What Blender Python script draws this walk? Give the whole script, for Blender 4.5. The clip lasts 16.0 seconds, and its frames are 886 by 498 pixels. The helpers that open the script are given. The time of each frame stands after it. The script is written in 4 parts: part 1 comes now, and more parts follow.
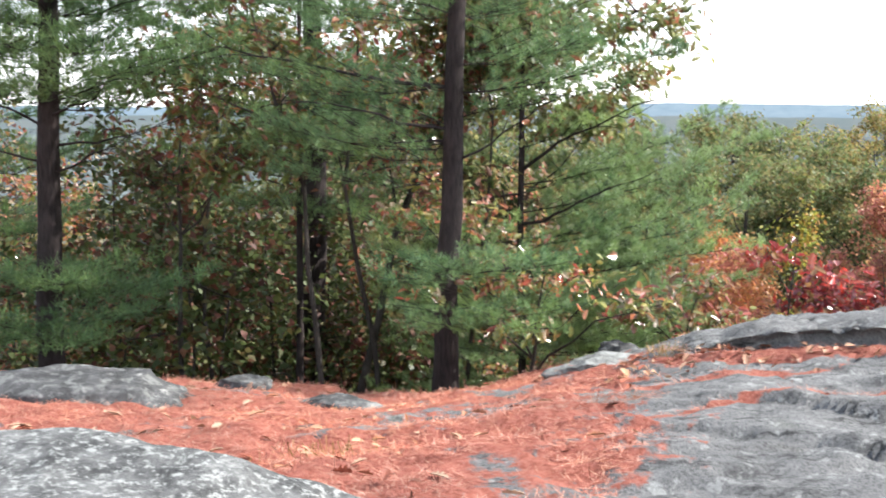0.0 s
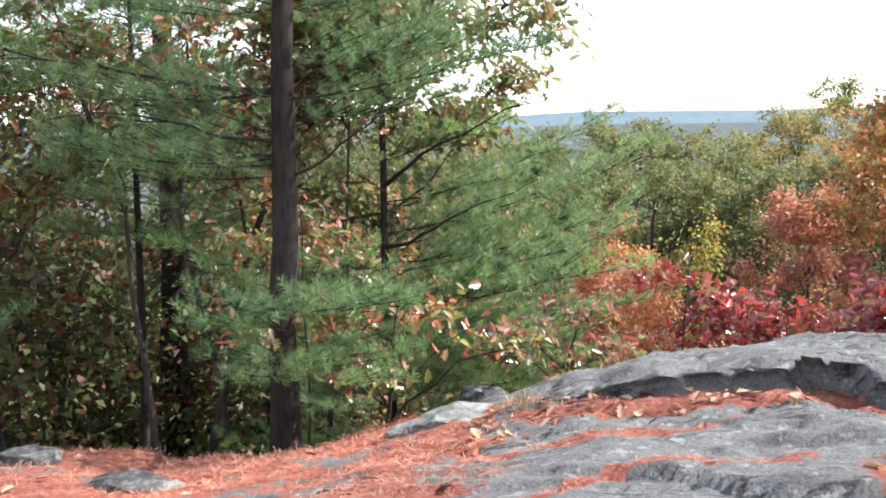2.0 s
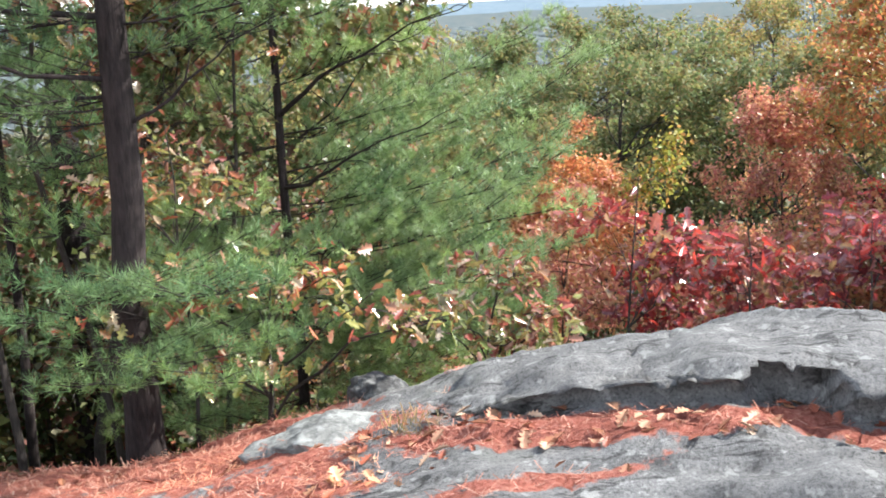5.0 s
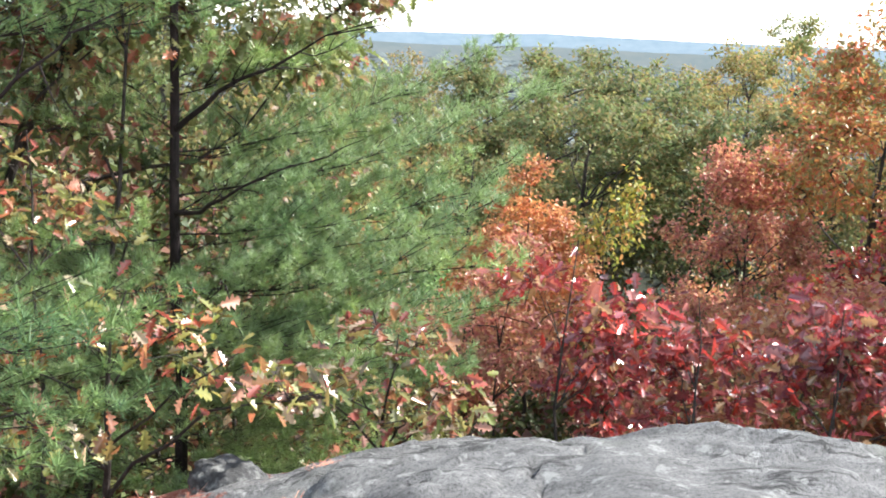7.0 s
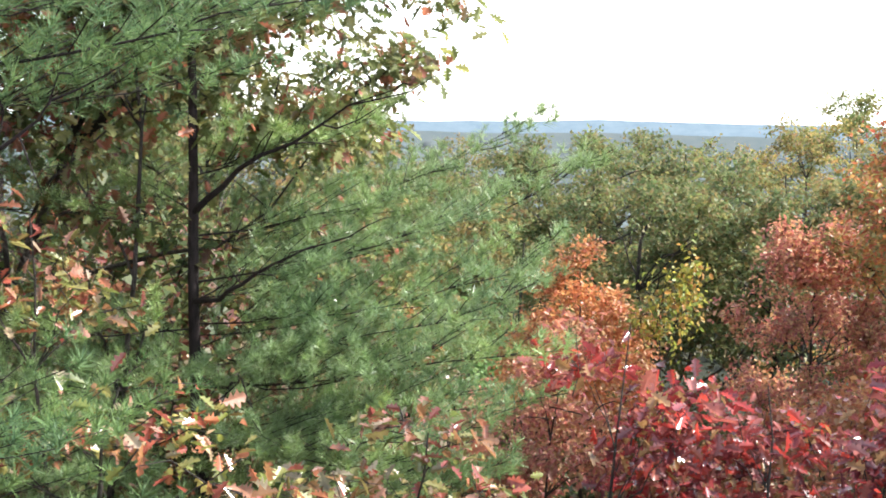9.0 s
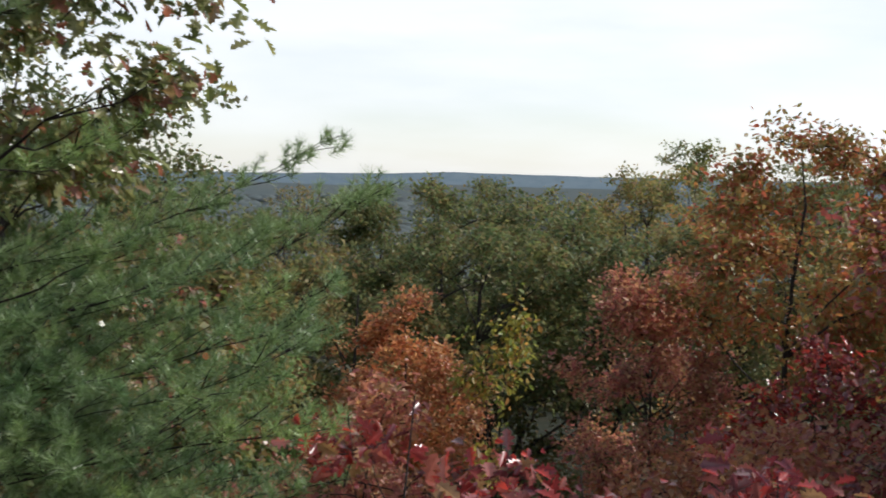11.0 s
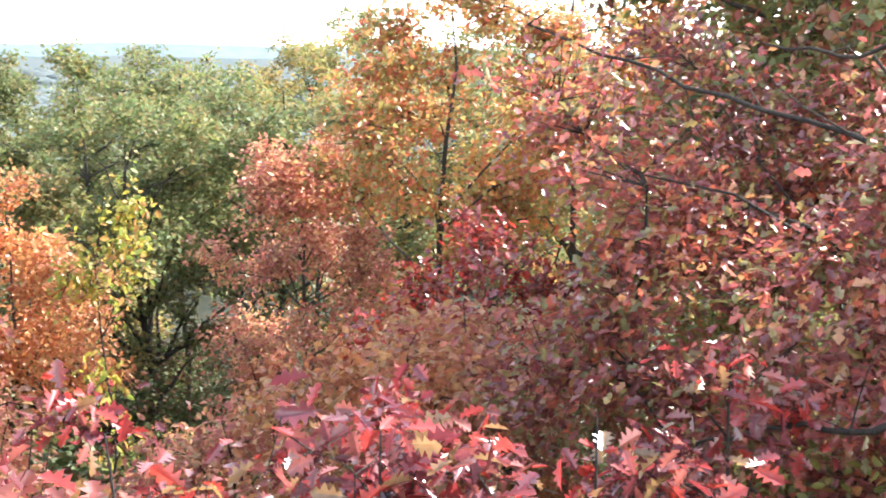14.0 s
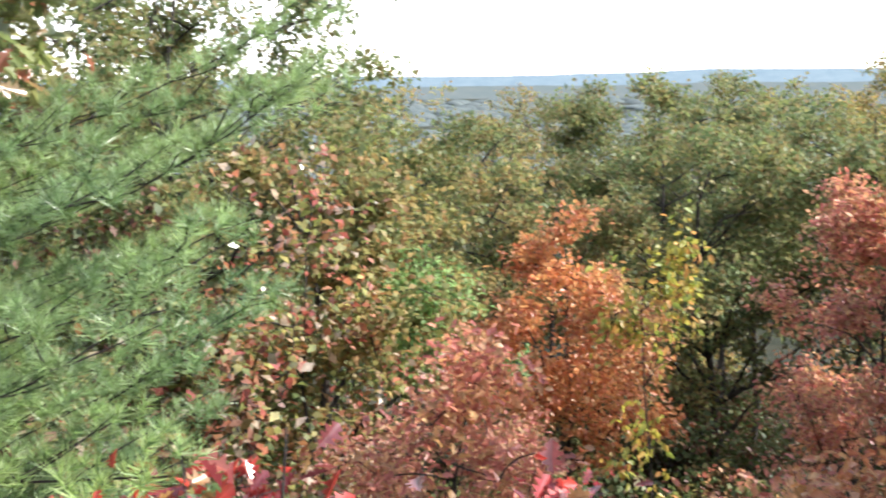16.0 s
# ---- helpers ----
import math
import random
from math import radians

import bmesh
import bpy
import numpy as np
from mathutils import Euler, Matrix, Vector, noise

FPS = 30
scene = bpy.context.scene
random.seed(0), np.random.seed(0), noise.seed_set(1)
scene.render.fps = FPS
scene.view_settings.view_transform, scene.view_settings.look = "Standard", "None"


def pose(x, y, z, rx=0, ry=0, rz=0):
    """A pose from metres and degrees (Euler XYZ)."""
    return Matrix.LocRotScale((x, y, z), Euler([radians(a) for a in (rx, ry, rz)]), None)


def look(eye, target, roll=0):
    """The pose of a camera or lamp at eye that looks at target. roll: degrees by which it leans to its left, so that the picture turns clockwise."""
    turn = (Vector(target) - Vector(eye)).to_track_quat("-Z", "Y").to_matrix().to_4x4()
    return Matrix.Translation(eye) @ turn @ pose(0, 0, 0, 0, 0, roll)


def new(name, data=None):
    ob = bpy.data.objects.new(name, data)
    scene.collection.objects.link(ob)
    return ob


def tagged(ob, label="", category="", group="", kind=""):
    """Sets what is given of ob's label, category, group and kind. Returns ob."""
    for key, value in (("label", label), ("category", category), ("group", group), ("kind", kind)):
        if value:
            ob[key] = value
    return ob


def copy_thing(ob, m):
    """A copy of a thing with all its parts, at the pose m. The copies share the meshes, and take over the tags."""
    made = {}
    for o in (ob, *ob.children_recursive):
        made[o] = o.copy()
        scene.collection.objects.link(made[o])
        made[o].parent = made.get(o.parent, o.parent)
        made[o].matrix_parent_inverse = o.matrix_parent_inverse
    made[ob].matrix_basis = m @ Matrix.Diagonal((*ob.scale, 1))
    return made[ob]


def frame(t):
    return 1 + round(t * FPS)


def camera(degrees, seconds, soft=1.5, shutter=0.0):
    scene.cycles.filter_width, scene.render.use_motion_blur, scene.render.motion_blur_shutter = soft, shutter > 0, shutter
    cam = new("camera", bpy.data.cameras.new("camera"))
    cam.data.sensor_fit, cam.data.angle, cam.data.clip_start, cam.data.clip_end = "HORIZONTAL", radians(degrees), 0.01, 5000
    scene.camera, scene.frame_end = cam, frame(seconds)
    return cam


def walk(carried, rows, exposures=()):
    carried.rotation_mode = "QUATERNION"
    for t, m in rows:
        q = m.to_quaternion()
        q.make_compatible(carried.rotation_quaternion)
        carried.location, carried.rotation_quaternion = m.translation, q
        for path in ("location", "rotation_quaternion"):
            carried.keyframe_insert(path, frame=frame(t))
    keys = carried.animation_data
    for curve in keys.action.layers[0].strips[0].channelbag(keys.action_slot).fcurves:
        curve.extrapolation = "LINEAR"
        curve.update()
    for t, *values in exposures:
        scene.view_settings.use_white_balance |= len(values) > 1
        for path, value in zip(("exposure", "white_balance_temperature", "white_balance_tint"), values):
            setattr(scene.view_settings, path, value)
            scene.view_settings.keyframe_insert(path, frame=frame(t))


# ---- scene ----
cam = camera(43.3, 16.0, 1.8, 0.15)
EXPOSURE = 0.9
STOPS = [(0, 0.35), (3.5, 0.38), (6.0, 0.6), (8.2, 0.55), (10.3, -0.2), (10.7, -0.9), (11.0, -1.2), (11.5, -0.75), (12.0, -0.25), (12.5, 0.4), (13.5, 1.05), (14.1, 1.18), (15.0, 1.1), (16.0, 0.5)]
PATH = [
    (0, (2.712, 3.769, 1.616), (2.369, 5.722, 1.355), 0.3),
    (0.5, (2.831, 4.149, 1.573), (2.665, 6.116, 1.247), 0.7),
    (1, (2.839, 4.665, 1.599), (2.78, 6.644, 1.319), 1.8),
    (1.5, (2.969, 5.047, 1.557), (2.885, 7.03, 1.315), -0.3),
    (2, (3.161, 5.463, 1.56), (2.957, 7.438, 1.32), -0.9),
    (2.5, (3.308, 5.963, 1.547), (3.161, 7.94, 1.286), -1.2),
    (3, (3.516, 6.468, 1.553), (3.555, 8.443, 1.24), -3.3),
    (3.5, (3.515, 6.65, 1.664), (3.606, 8.61, 1.275), -6.4),
    (5.8, (3.797, 7.821, 1.775), (3.544, 9.745, 1.292), -0.5),
    (6, (3.834, 7.948, 1.77), (3.623, 9.873, 1.27), -0.9),
    (6.5, (3.88, 8.354, 1.687), (3.801, 10.293, 1.203), 2.7),
    (7, (3.972, 8.732, 1.679), (3.86, 10.691, 1.293), 2.7),
    (7.5, (4.077, 8.96, 1.607), (3.847, 10.915, 1.25), 0.7),
    (8, (3.999, 9.183, 1.601), (3.772, 11.147, 1.303), 2.2),
    (8.2, (3.974, 9.244, 1.593), (3.738, 11.21, 1.311), 1.7),
    (10.3, (4.277, 10.11, 1.408), (4.116, 12.099, 1.272), 0.6),
    (10.5, (4.306, 10.301, 1.39), (4.169, 12.292, 1.269), 0.4),
    (11, (4.517, 10.926, 1.396), (4.555, 12.921, 1.259), 1.5),
    (11.5, (4.611, 11.454, 1.365), (4.913, 13.425, 1.208), 2.7),
    (12, (4.714, 11.718, 1.382), (5.296, 13.622, 1.19), 3.5),
    (12.5, (4.75, 11.801, 1.294), (5.52, 13.639, 1.133), 3.4),
    (13, (4.965, 12.053, 1.247), (5.734, 13.887, 1.031), 2.6),
    (13.5, (5.1, 12.284, 1.242), (5.852, 14.114, 0.951), 2.8),
    (14, (5.341, 12.571, 1.27), (5.935, 14.448, 0.918), 1.2),
    (14.5, (5.664, 12.841, 1.27), (6.065, 14.763, 0.893), -0.0),
    (15, (5.753, 13.172, 1.266), (6.034, 15.119, 0.905), 0.7),
    (15.5, (5.747, 13.578, 1.268), (5.776, 15.544, 0.904), -0.6),
    (16, (5.68, 13.646, 1.297), (5.264, 15.577, 0.983), -0.5),
]
walk(cam, [(t, look(e, a, r)) for t, e, a, r in PATH], [(t, s + EXPOSURE) for t, s in STOPS])

# ---- sky and sun ----
SUN_AZ, SUN_EL = 76.0, 41.0   # degrees clockwise from +y, and up
world = bpy.data.worlds.new("sky")
scene.world = world
world.use_nodes = True
wn = world.node_tree.nodes
sky = wn.new("ShaderNodeTexSky")
sky.sky_type, sky.sun_disc = "NISHITA", False
sky.sun_elevation, sky.sun_rotation = radians(SUN_EL), radians(SUN_AZ)
sky.air_density, sky.dust_density, sky.ozone_density = 1.0, 0.4, 1.5
wn["Background"].inputs["Strength"].default_value = 0.15
wl = world.node_tree.links
place = wn.new("ShaderNodeTexCoord")
squash = wn.new("ShaderNodeMapping")
squash.inputs["Scale"].default_value = (1.0, 1.0, 5.0)
cloud = wn.new("ShaderNodeTexNoise")
cloud.inputs["Scale"].default_value, cloud.inputs["Detail"].default_value = 2.2, 6.0
thick = wn.new("ShaderNodeValToRGB")
thick.color_ramp.elements[0].position, thick.color_ramp.elements[0].color = 0.35, (0.5, 0.5, 0.5, 1)
thick.color_ramp.elements[1].position, thick.color_ramp.elements[1].color = 0.6, (0.92, 0.92, 0.92, 1)
veil = wn.new("ShaderNodeMix")
veil.data_type = "RGBA"
veil.inputs[7].default_value = (8.6, 8.9, 9.3, 1)
wl.new(place.outputs["Generated"], squash.inputs["Vector"])
wl.new(squash.outputs[0], cloud.inputs["Vector"])
wl.new(cloud.outputs[0], thick.inputs[0])
rise = wn.new("ShaderNodeSeparateXYZ")
wl.new(place.outputs["Generated"], rise.inputs[0])
haze = wn.new("ShaderNodeMapRange")
haze.inputs["From Min"].default_value, haze.inputs["From Max"].default_value = 0.12, 0.75
haze.inputs["To Min"].default_value, haze.inputs["To Max"].default_value = 1.0, 0.25
wl.new(rise.outputs["Z"], haze.inputs["Value"])
share = wn.new("ShaderNodeMath")
share.operation = "MULTIPLY"
wl.new(thick.outputs[0], share.inputs[0])
wl.new(haze.outputs[0], share.inputs[1])
wl.new(share.outputs[0], veil.inputs[0])
wl.new(sky.outputs[0], veil.inputs[6])
wl.new(veil.outputs[2], wn["Background"].inputs["Color"])
sun = new("sun", bpy.data.lights.new("sun", "SUN"))
sun.data.energy, sun.data.angle, sun.data.color = 5.0, radians(0.6), (1.0, 0.965, 0.91)
to_sun = Vector((math.sin(radians(SUN_AZ)) * math.cos(radians(SUN_EL)), math.cos(radians(SUN_AZ)) * math.cos(radians(SUN_EL)), math.sin(radians(SUN_EL))))
sun.matrix_world = look(to_sun * 50, (0, 0, 0))


# ---- materials ----
def nodes_of(name):
    m = bpy.data.materials.new(name)
    m.use_nodes = True
    nt = m.node_tree
    return m, nt, nt.nodes, nt.nodes["Principled BSDF"]


def ramp(nt, stops, fac=None, constant=False):
    r = nt.nodes.new("ShaderNodeValToRGB")
    r.color_ramp.interpolation = "CONSTANT" if constant else "LINEAR"
    e = r.color_ramp.elements
    while len(e) < len(stops):
        e.new(0.5)
    for el, (p, c) in zip(e, stops):
        el.position = p
        el.color = (*c, 1) if len(c) == 3 else c
    if fac is not None:
        nt.links.new(fac, r.inputs[0])
    return r.outputs[0]


def tex(nt, scale, detail=6.0, rough=0.6, stretch=None, kind="ShaderNodeTexNoise"):
    c = nt.nodes.new("ShaderNodeTexCoord")
    n = nt.nodes.new(kind)
    n.inputs["Scale"].default_value = scale
    if kind == "ShaderNodeTexNoise":
        n.inputs["Detail"].default_value, n.inputs["Roughness"].default_value = detail, rough
    src = c.outputs["Object"]
    if stretch:
        mp = nt.nodes.new("ShaderNodeMapping")
        mp.inputs["Scale"].default_value = stretch
        nt.links.new(src, mp.inputs["Vector"])
        src = mp.outputs[0]
    nt.links.new(src, n.inputs["Vector"])
    return n.outputs[0]


def mixed(nt, fac, a, b, mode="MIX"):
    m = nt.nodes.new("ShaderNodeMix")
    m.data_type, m.blend_type = "RGBA", mode
    for value, socket in ((fac, m.inputs[0]), (a, m.inputs[6]), (b, m.inputs[7])):
        if hasattr(value, "links"):
            nt.links.new(value, socket)
        elif isinstance(value, tuple):
            socket.default_value = (*value, 1)
        else:
            socket.default_value = value
    return m.outputs[2]


def bumped(nt, bsdf, height, strength=0.5, distance=0.02):
    b = nt.nodes.new("ShaderNodeBump")
    b.inputs["Strength"].default_value, b.inputs["Distance"].default_value = strength, distance
    nt.links.new(height, b.inputs["Height"])
    nt.links.new(b.outputs[0], bsdf.inputs["Normal"])


def leaf_material(name, colours, gloss=0.52, through_light=0.5, shine=0.28):
    """Each leaf takes its own colour from the palette; light shines through it."""
    m, nt, n, bsdf = nodes_of(name)
    geo = n.new("ShaderNodeNewGeometry")
    k = len(colours)
    col = ramp(nt, [(i / k, c) for i, c in enumerate(colours)], geo.outputs["Random Per Island"], constant=True)
    blotch = ramp(nt, [(0.3, (0.65, 0.6, 0.55)), (0.7, (1.15, 1.1, 1.0))], tex(nt, 14, 3))
    col = mixed(nt, 1.0, col, blotch, "MULTIPLY")
    drift = ramp(nt, [(0.32, (0.62, 0.72, 0.75)), (0.5, (1, 1, 1)), (0.68, (1.2, 1.15, 0.97))], tex(nt, 0.85, 2))
    col = mixed(nt, 1.0, col, drift, "MULTIPLY")
    info = n.new("ShaderNodeObjectInfo")
    col = mixed(nt, 1.0, col, ramp(nt, [(0, (0.84, 0.86, 0.88)), (0.5, (1, 1, 1)), (1, (1.12, 1.1, 0.95))], info.outputs["Random"]), "MULTIPLY")
    nt.links.new(col, bsdf.inputs["Base Color"])
    bsdf.inputs["Roughness"].default_value = gloss
    bsdf.inputs["Specular IOR Level"].default_value = shine
    tr = n.new("ShaderNodeBsdfTranslucent")
    nt.links.new(col, tr.inputs["Color"])
    mx = n.new("ShaderNodeMixShader")
    mx.inputs[0].default_value = through_light
    nt.links.new(bsdf.outputs[0], mx.inputs[1])
    nt.links.new(tr.outputs[0], mx.inputs[2])
    nt.links.new(mx.outputs[0], n["Material Output"].inputs["Surface"])
    return m


def bark_material(name, dark, light, scale=9.0):
    m, nt, n, bsdf = nodes_of(name)
    f = tex(nt, scale, 8, 0.7, (4, 4, 0.7))
    nt.links.new(mixed(nt, 0.35, ramp(nt, [(0.32, dark), (0.68, light)], f), ramp(nt, [(0.4, dark), (0.65, light)], tex(nt, 2.3, 4))), bsdf.inputs["Base Color"])
    bsdf.inputs["Roughness"].default_value = 0.95
    bsdf.inputs["Specular IOR Level"].default_value = 0.15
    bumped(nt, bsdf, f, 1.0, 0.03)
    return m


def ground_material():
    """Grey ledge rock with lichen, red-brown pine needles, and leaf litter on the slopes below."""
    m, nt, n, bsdf = nodes_of("ground_rock_and_needles")
    fine, mid, big = tex(nt, 58, 8, 0.75), tex(nt, 6.0, 8, 0.65), tex(nt, 0.9, 5)
    streak = tex(nt, 3.2, 9, 0.75, (0.8, 1.3, 1.2))
    rock = ramp(nt, [(0.34, (0.07, 0.07, 0.07)), (0.43, (0.15, 0.15, 0.153)), (0.58, (0.21, 0.212, 0.215)), (0.72, (0.36, 0.36, 0.35))], mid)
    rock = mixed(nt, 0.55, rock, ramp(nt, [(0.36, (0.07, 0.07, 0.07)), (0.44, (0.17, 0.17, 0.172)), (0.6, (0.24, 0.24, 0.24)), (0.72, (0.34, 0.34, 0.33))], streak))
    rock = mixed(nt, 1.0, rock, ramp(nt, [(0.3, (0.25, 0.25, 0.25)), (0.5, (1, 1, 1)), (0.7, (1.4, 1.4, 1.36))], fine), "MULTIPLY")
    rock = mixed(nt, ramp(nt, [(0.56, (0, 0, 0)), (0.68, (0.55, 0.55, 0.55))], big), rock, (0.19, 0.205, 0.18))
    rock = mixed(nt, 1.0, rock, (0.98, 0.975, 0.96), "MULTIPLY")
    broken = ramp(nt, [(0.4, (0, 0, 0)), (0.5, (1, 1, 1))], tex(nt, 1.7, 3))
    for scale, stretch, dark in ((0.8, (0.4, 2.0, 1.0), 0.35),):
        lines = ramp(nt, [(0.485, (1, 1, 1)), (0.498, (dark, dark, dark)), (0.502, (dark, dark, dark)), (0.515, (1, 1, 1))], tex(nt, scale, 6, 0.6, stretch))
        rock = mixed(nt, broken, rock, mixed(nt, 1.0, rock, lines, "MULTIPLY"))
    rock = mixed(nt, ramp(nt, [(0.57, (0, 0, 0)), (0.63, (0.55, 0.55, 0.55))], tex(nt, 11, 6, 0.65)), rock, (0.42, 0.43, 0.41))
    rock = mixed(nt, ramp(nt, [(0.60, (0, 0, 0)), (0.66, (0.8, 0.8, 0.8))], tex(nt, 4.6, 7, 0.7, (0.6, 1.3, 1.0))), rock, (0.06, 0.06, 0.058))
    needles = ramp(nt, [(0.3, (0.11, 0.03, 0.02)), (0.5, (0.35, 0.12, 0.09)), (0.7, (0.54, 0.25, 0.20))], tex(nt, 30, 6, 0.75, (1, 1, 1)))
    needles = mixed(nt, 0.35, needles, ramp(nt, [(0.3, (0.16, 0.05, 0.035)), (0.7, (0.42, 0.15, 0.10))], tex(nt, 3, 4)))
    # litter and forest floor: browns taken darker, canopy shade included in the colour
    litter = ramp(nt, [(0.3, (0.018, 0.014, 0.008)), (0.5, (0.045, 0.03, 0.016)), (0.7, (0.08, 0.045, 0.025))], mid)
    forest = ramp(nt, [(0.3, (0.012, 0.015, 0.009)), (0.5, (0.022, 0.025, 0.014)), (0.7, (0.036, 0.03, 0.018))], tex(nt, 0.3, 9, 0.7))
    a = n.new("ShaderNodeAttribute")
    a.attribute_name = "cover"
    sep = n.new("ShaderNodeSeparateColor")
    nt.links.new(a.outputs["Color"], sep.inputs[0])
    nm = n.new("ShaderNodeMath")
    nm.operation = "ADD"
    nt.links.new(sep.outputs[0], nm.inputs[0])
    off = n.new("ShaderNodeMath")
    off.operation = "MULTIPLY_ADD"
    nt.links.new(mid, off.inputs[0])
    off.inputs[1].default_value, off.inputs[2].default_value = 1.1, -0.55
    nt.links.new(off.outputs[0], nm.inputs[1])
    col = mixed(nt, ramp(nt, [(0.46, (0, 0, 0)), (0.56, (1, 1, 1))], nm.outputs[0]), rock, needles)
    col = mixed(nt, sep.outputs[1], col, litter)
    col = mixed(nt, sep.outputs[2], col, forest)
    nt.links.new(col, bsdf.inputs["Base Color"])
    bsdf.inputs["Roughness"].default_value = 0.9
    bsdf.inputs["Specular IOR Level"].default_value = 0.12
    bumped(nt, bsdf, mixed(nt, 0.55, mid, fine), 1.0, 0.05)
    return m


def rock_material(name, low, high, lichen, patch=9):
    m, nt, n, bsdf = nodes_of(name)
    mid, fine = tex(nt, 5, 8, 0.65), tex(nt, 30, 8, 0.7)
    c = ramp(nt, [(0.32, low), (0.6, high), (0.78, (0.5, 0.5, 0.48))], mid)
    c = mixed(nt, 1.0, c, ramp(nt, [(0.3, (0.45, 0.45, 0.45)), (0.7, (1.25, 1.25, 1.2))], fine), "MULTIPLY")
    c = mixed(nt, ramp(nt, [(0.52, (0, 0, 0)), (0.6, (0.7, 0.7, 0.7))], tex(nt, patch, 6, 0.7)), c, lichen)
    nt.links.new(c, bsdf.inputs["Base Color"])
    bsdf.inputs["Roughness"].default_value = 0.9
    bumped(nt, bsdf, mixed(nt, 0.5, mid, fine), 0.9, 0.03)
    return m


def plain_material(name, colours, scale, rough=0.9):
    m, nt, n, bsdf = nodes_of(name)
    nt.links.new(ramp(nt, [(0.3, colours[0]), (0.7, colours[1])], tex(nt, scale, 8, 0.7)), bsdf.inputs["Base Color"])
    bsdf.inputs["Roughness"].default_value = rough
    bsdf.inputs["Specular IOR Level"].default_value = 0.05
    return m


GROUND = ground_material()
BOULDER = rock_material("lichen_boulder", (0.014, 0.014, 0.014), (0.085, 0.085, 0.088), (0.17, 0.175, 0.165))
PALE_ROCK = rock_material('pale_stone', (0.09, 0.09, 0.09), (0.24, 0.245, 0.235), (0.30, 0.31, 0.30))
LICHEN_ROCK = rock_material('lichen_spotted_stone', (0.01, 0.01, 0.01), (0.15, 0.15, 0.15), (0.36, 0.37, 0.35), 24)
PINE_BARK = bark_material("pine_bark", (0.011, 0.009, 0.009), (0.06, 0.047, 0.045))
OAK_BARK = bark_material("oak_bark", (0.02, 0.018, 0.016), (0.10, 0.085, 0.075), 14)
NEEDLE = leaf_material("pine_needles", [(0.216, 0.334, 0.133), (0.273, 0.42, 0.167), (0.329, 0.476, 0.222), (0.16, 0.271, 0.112), (0.342, 0.453, 0.266)], 0.38, 0.4, 0.6)
NEEDLE_DARK = leaf_material("dark_pine_needles", [(0.14, 0.24, 0.103), (0.181, 0.303, 0.128), (0.224, 0.355, 0.179), (0.106, 0.198, 0.103)], 0.45, 0.4)
GREEN = leaf_material("green_oak_leaves", [(0.176, 0.232, 0.096), (0.216, 0.264, 0.107), (0.257, 0.264, 0.12), (0.135, 0.189, 0.083), (0.289, 0.264, 0.12), (0.197, 0.242, 0.12), (0.268, 0.211, 0.107)])
OLIVE = leaf_material("olive_oak_leaves", [(0.302, 0.291, 0.114), (0.381, 0.325, 0.139), (0.246, 0.269, 0.114), (0.414, 0.314, 0.139), (0.347, 0.224, 0.114), (0.224, 0.246, 0.101)])
PALE = leaf_material("pale_green_leaves", [(0.224, 0.384, 0.144), (0.288, 0.448, 0.176), (0.160, 0.304, 0.112), (0.320, 0.432, 0.208)])
ORANGE = leaf_material("orange_leaves", [(0.628, 0.278, 0.137), (0.672, 0.342, 0.162), (0.568, 0.222, 0.116), (0.678, 0.395, 0.19), (0.471, 0.163, 0.093), (0.531, 0.296, 0.139), (0.589, 0.239, 0.141)], 0.38, 0.5, 0.6)
YELLOW = leaf_material("yellow_green_leaves", [(0.55, 0.5, 0.1), (0.46, 0.46, 0.1), (0.66, 0.46, 0.12), (0.3, 0.38, 0.08), (0.68, 0.36, 0.12), (0.5, 0.5, 0.12)], 0.4, 0.55, 0.5)
MAROON = leaf_material("maroon_leaves", [(0.545, 0.221, 0.181), (0.626, 0.288, 0.212), (0.427, 0.152, 0.139), (0.656, 0.365, 0.23), (0.474, 0.279, 0.171), (0.607, 0.386, 0.207), (0.516, 0.182, 0.167)], 0.42, 0.5, 0.5)
SCARLET = leaf_material("red_oak_leaves", [(0.425, 0.06, 0.064), (0.279, 0.05, 0.067), (0.205, 0.042, 0.06), (0.609, 0.081, 0.073), (0.356, 0.11, 0.101), (0.344, 0.203, 0.106), (0.394, 0.121, 0.121), (0.244, 0.068, 0.085)], 0.27, 0.4, 1.0)
CRIMSON = leaf_material("crimson_oak_leaves", [(0.4, 0.11, 0.11), (0.3, 0.08, 0.095), (0.58, 0.16, 0.11), (0.24, 0.075, 0.09), (0.32, 0.25, 0.11), (0.4, 0.15, 0.13), (0.24, 0.22, 0.1), (0.52, 0.26, 0.14), (0.27, 0.1, 0.11)], 0.32, 0.45, 0.9)
RUSSET = leaf_material("russet_oak_leaves", [(0.517, 0.195, 0.145), (0.425, 0.139, 0.127), (0.394, 0.293, 0.137), (0.565, 0.261, 0.162), (0.319, 0.289, 0.134), (0.446, 0.13, 0.127), (0.527, 0.321, 0.175)], 0.42, 0.45, 0.5)
AMBER = leaf_material("amber_oak_leaves", [(0.623, 0.295, 0.11), (0.597, 0.349, 0.13), (0.467, 0.339, 0.12), (0.363, 0.316, 0.11), (0.649, 0.218, 0.11), (0.597, 0.164, 0.1), (0.389, 0.328, 0.12)], 0.4, 0.5, 0.6)
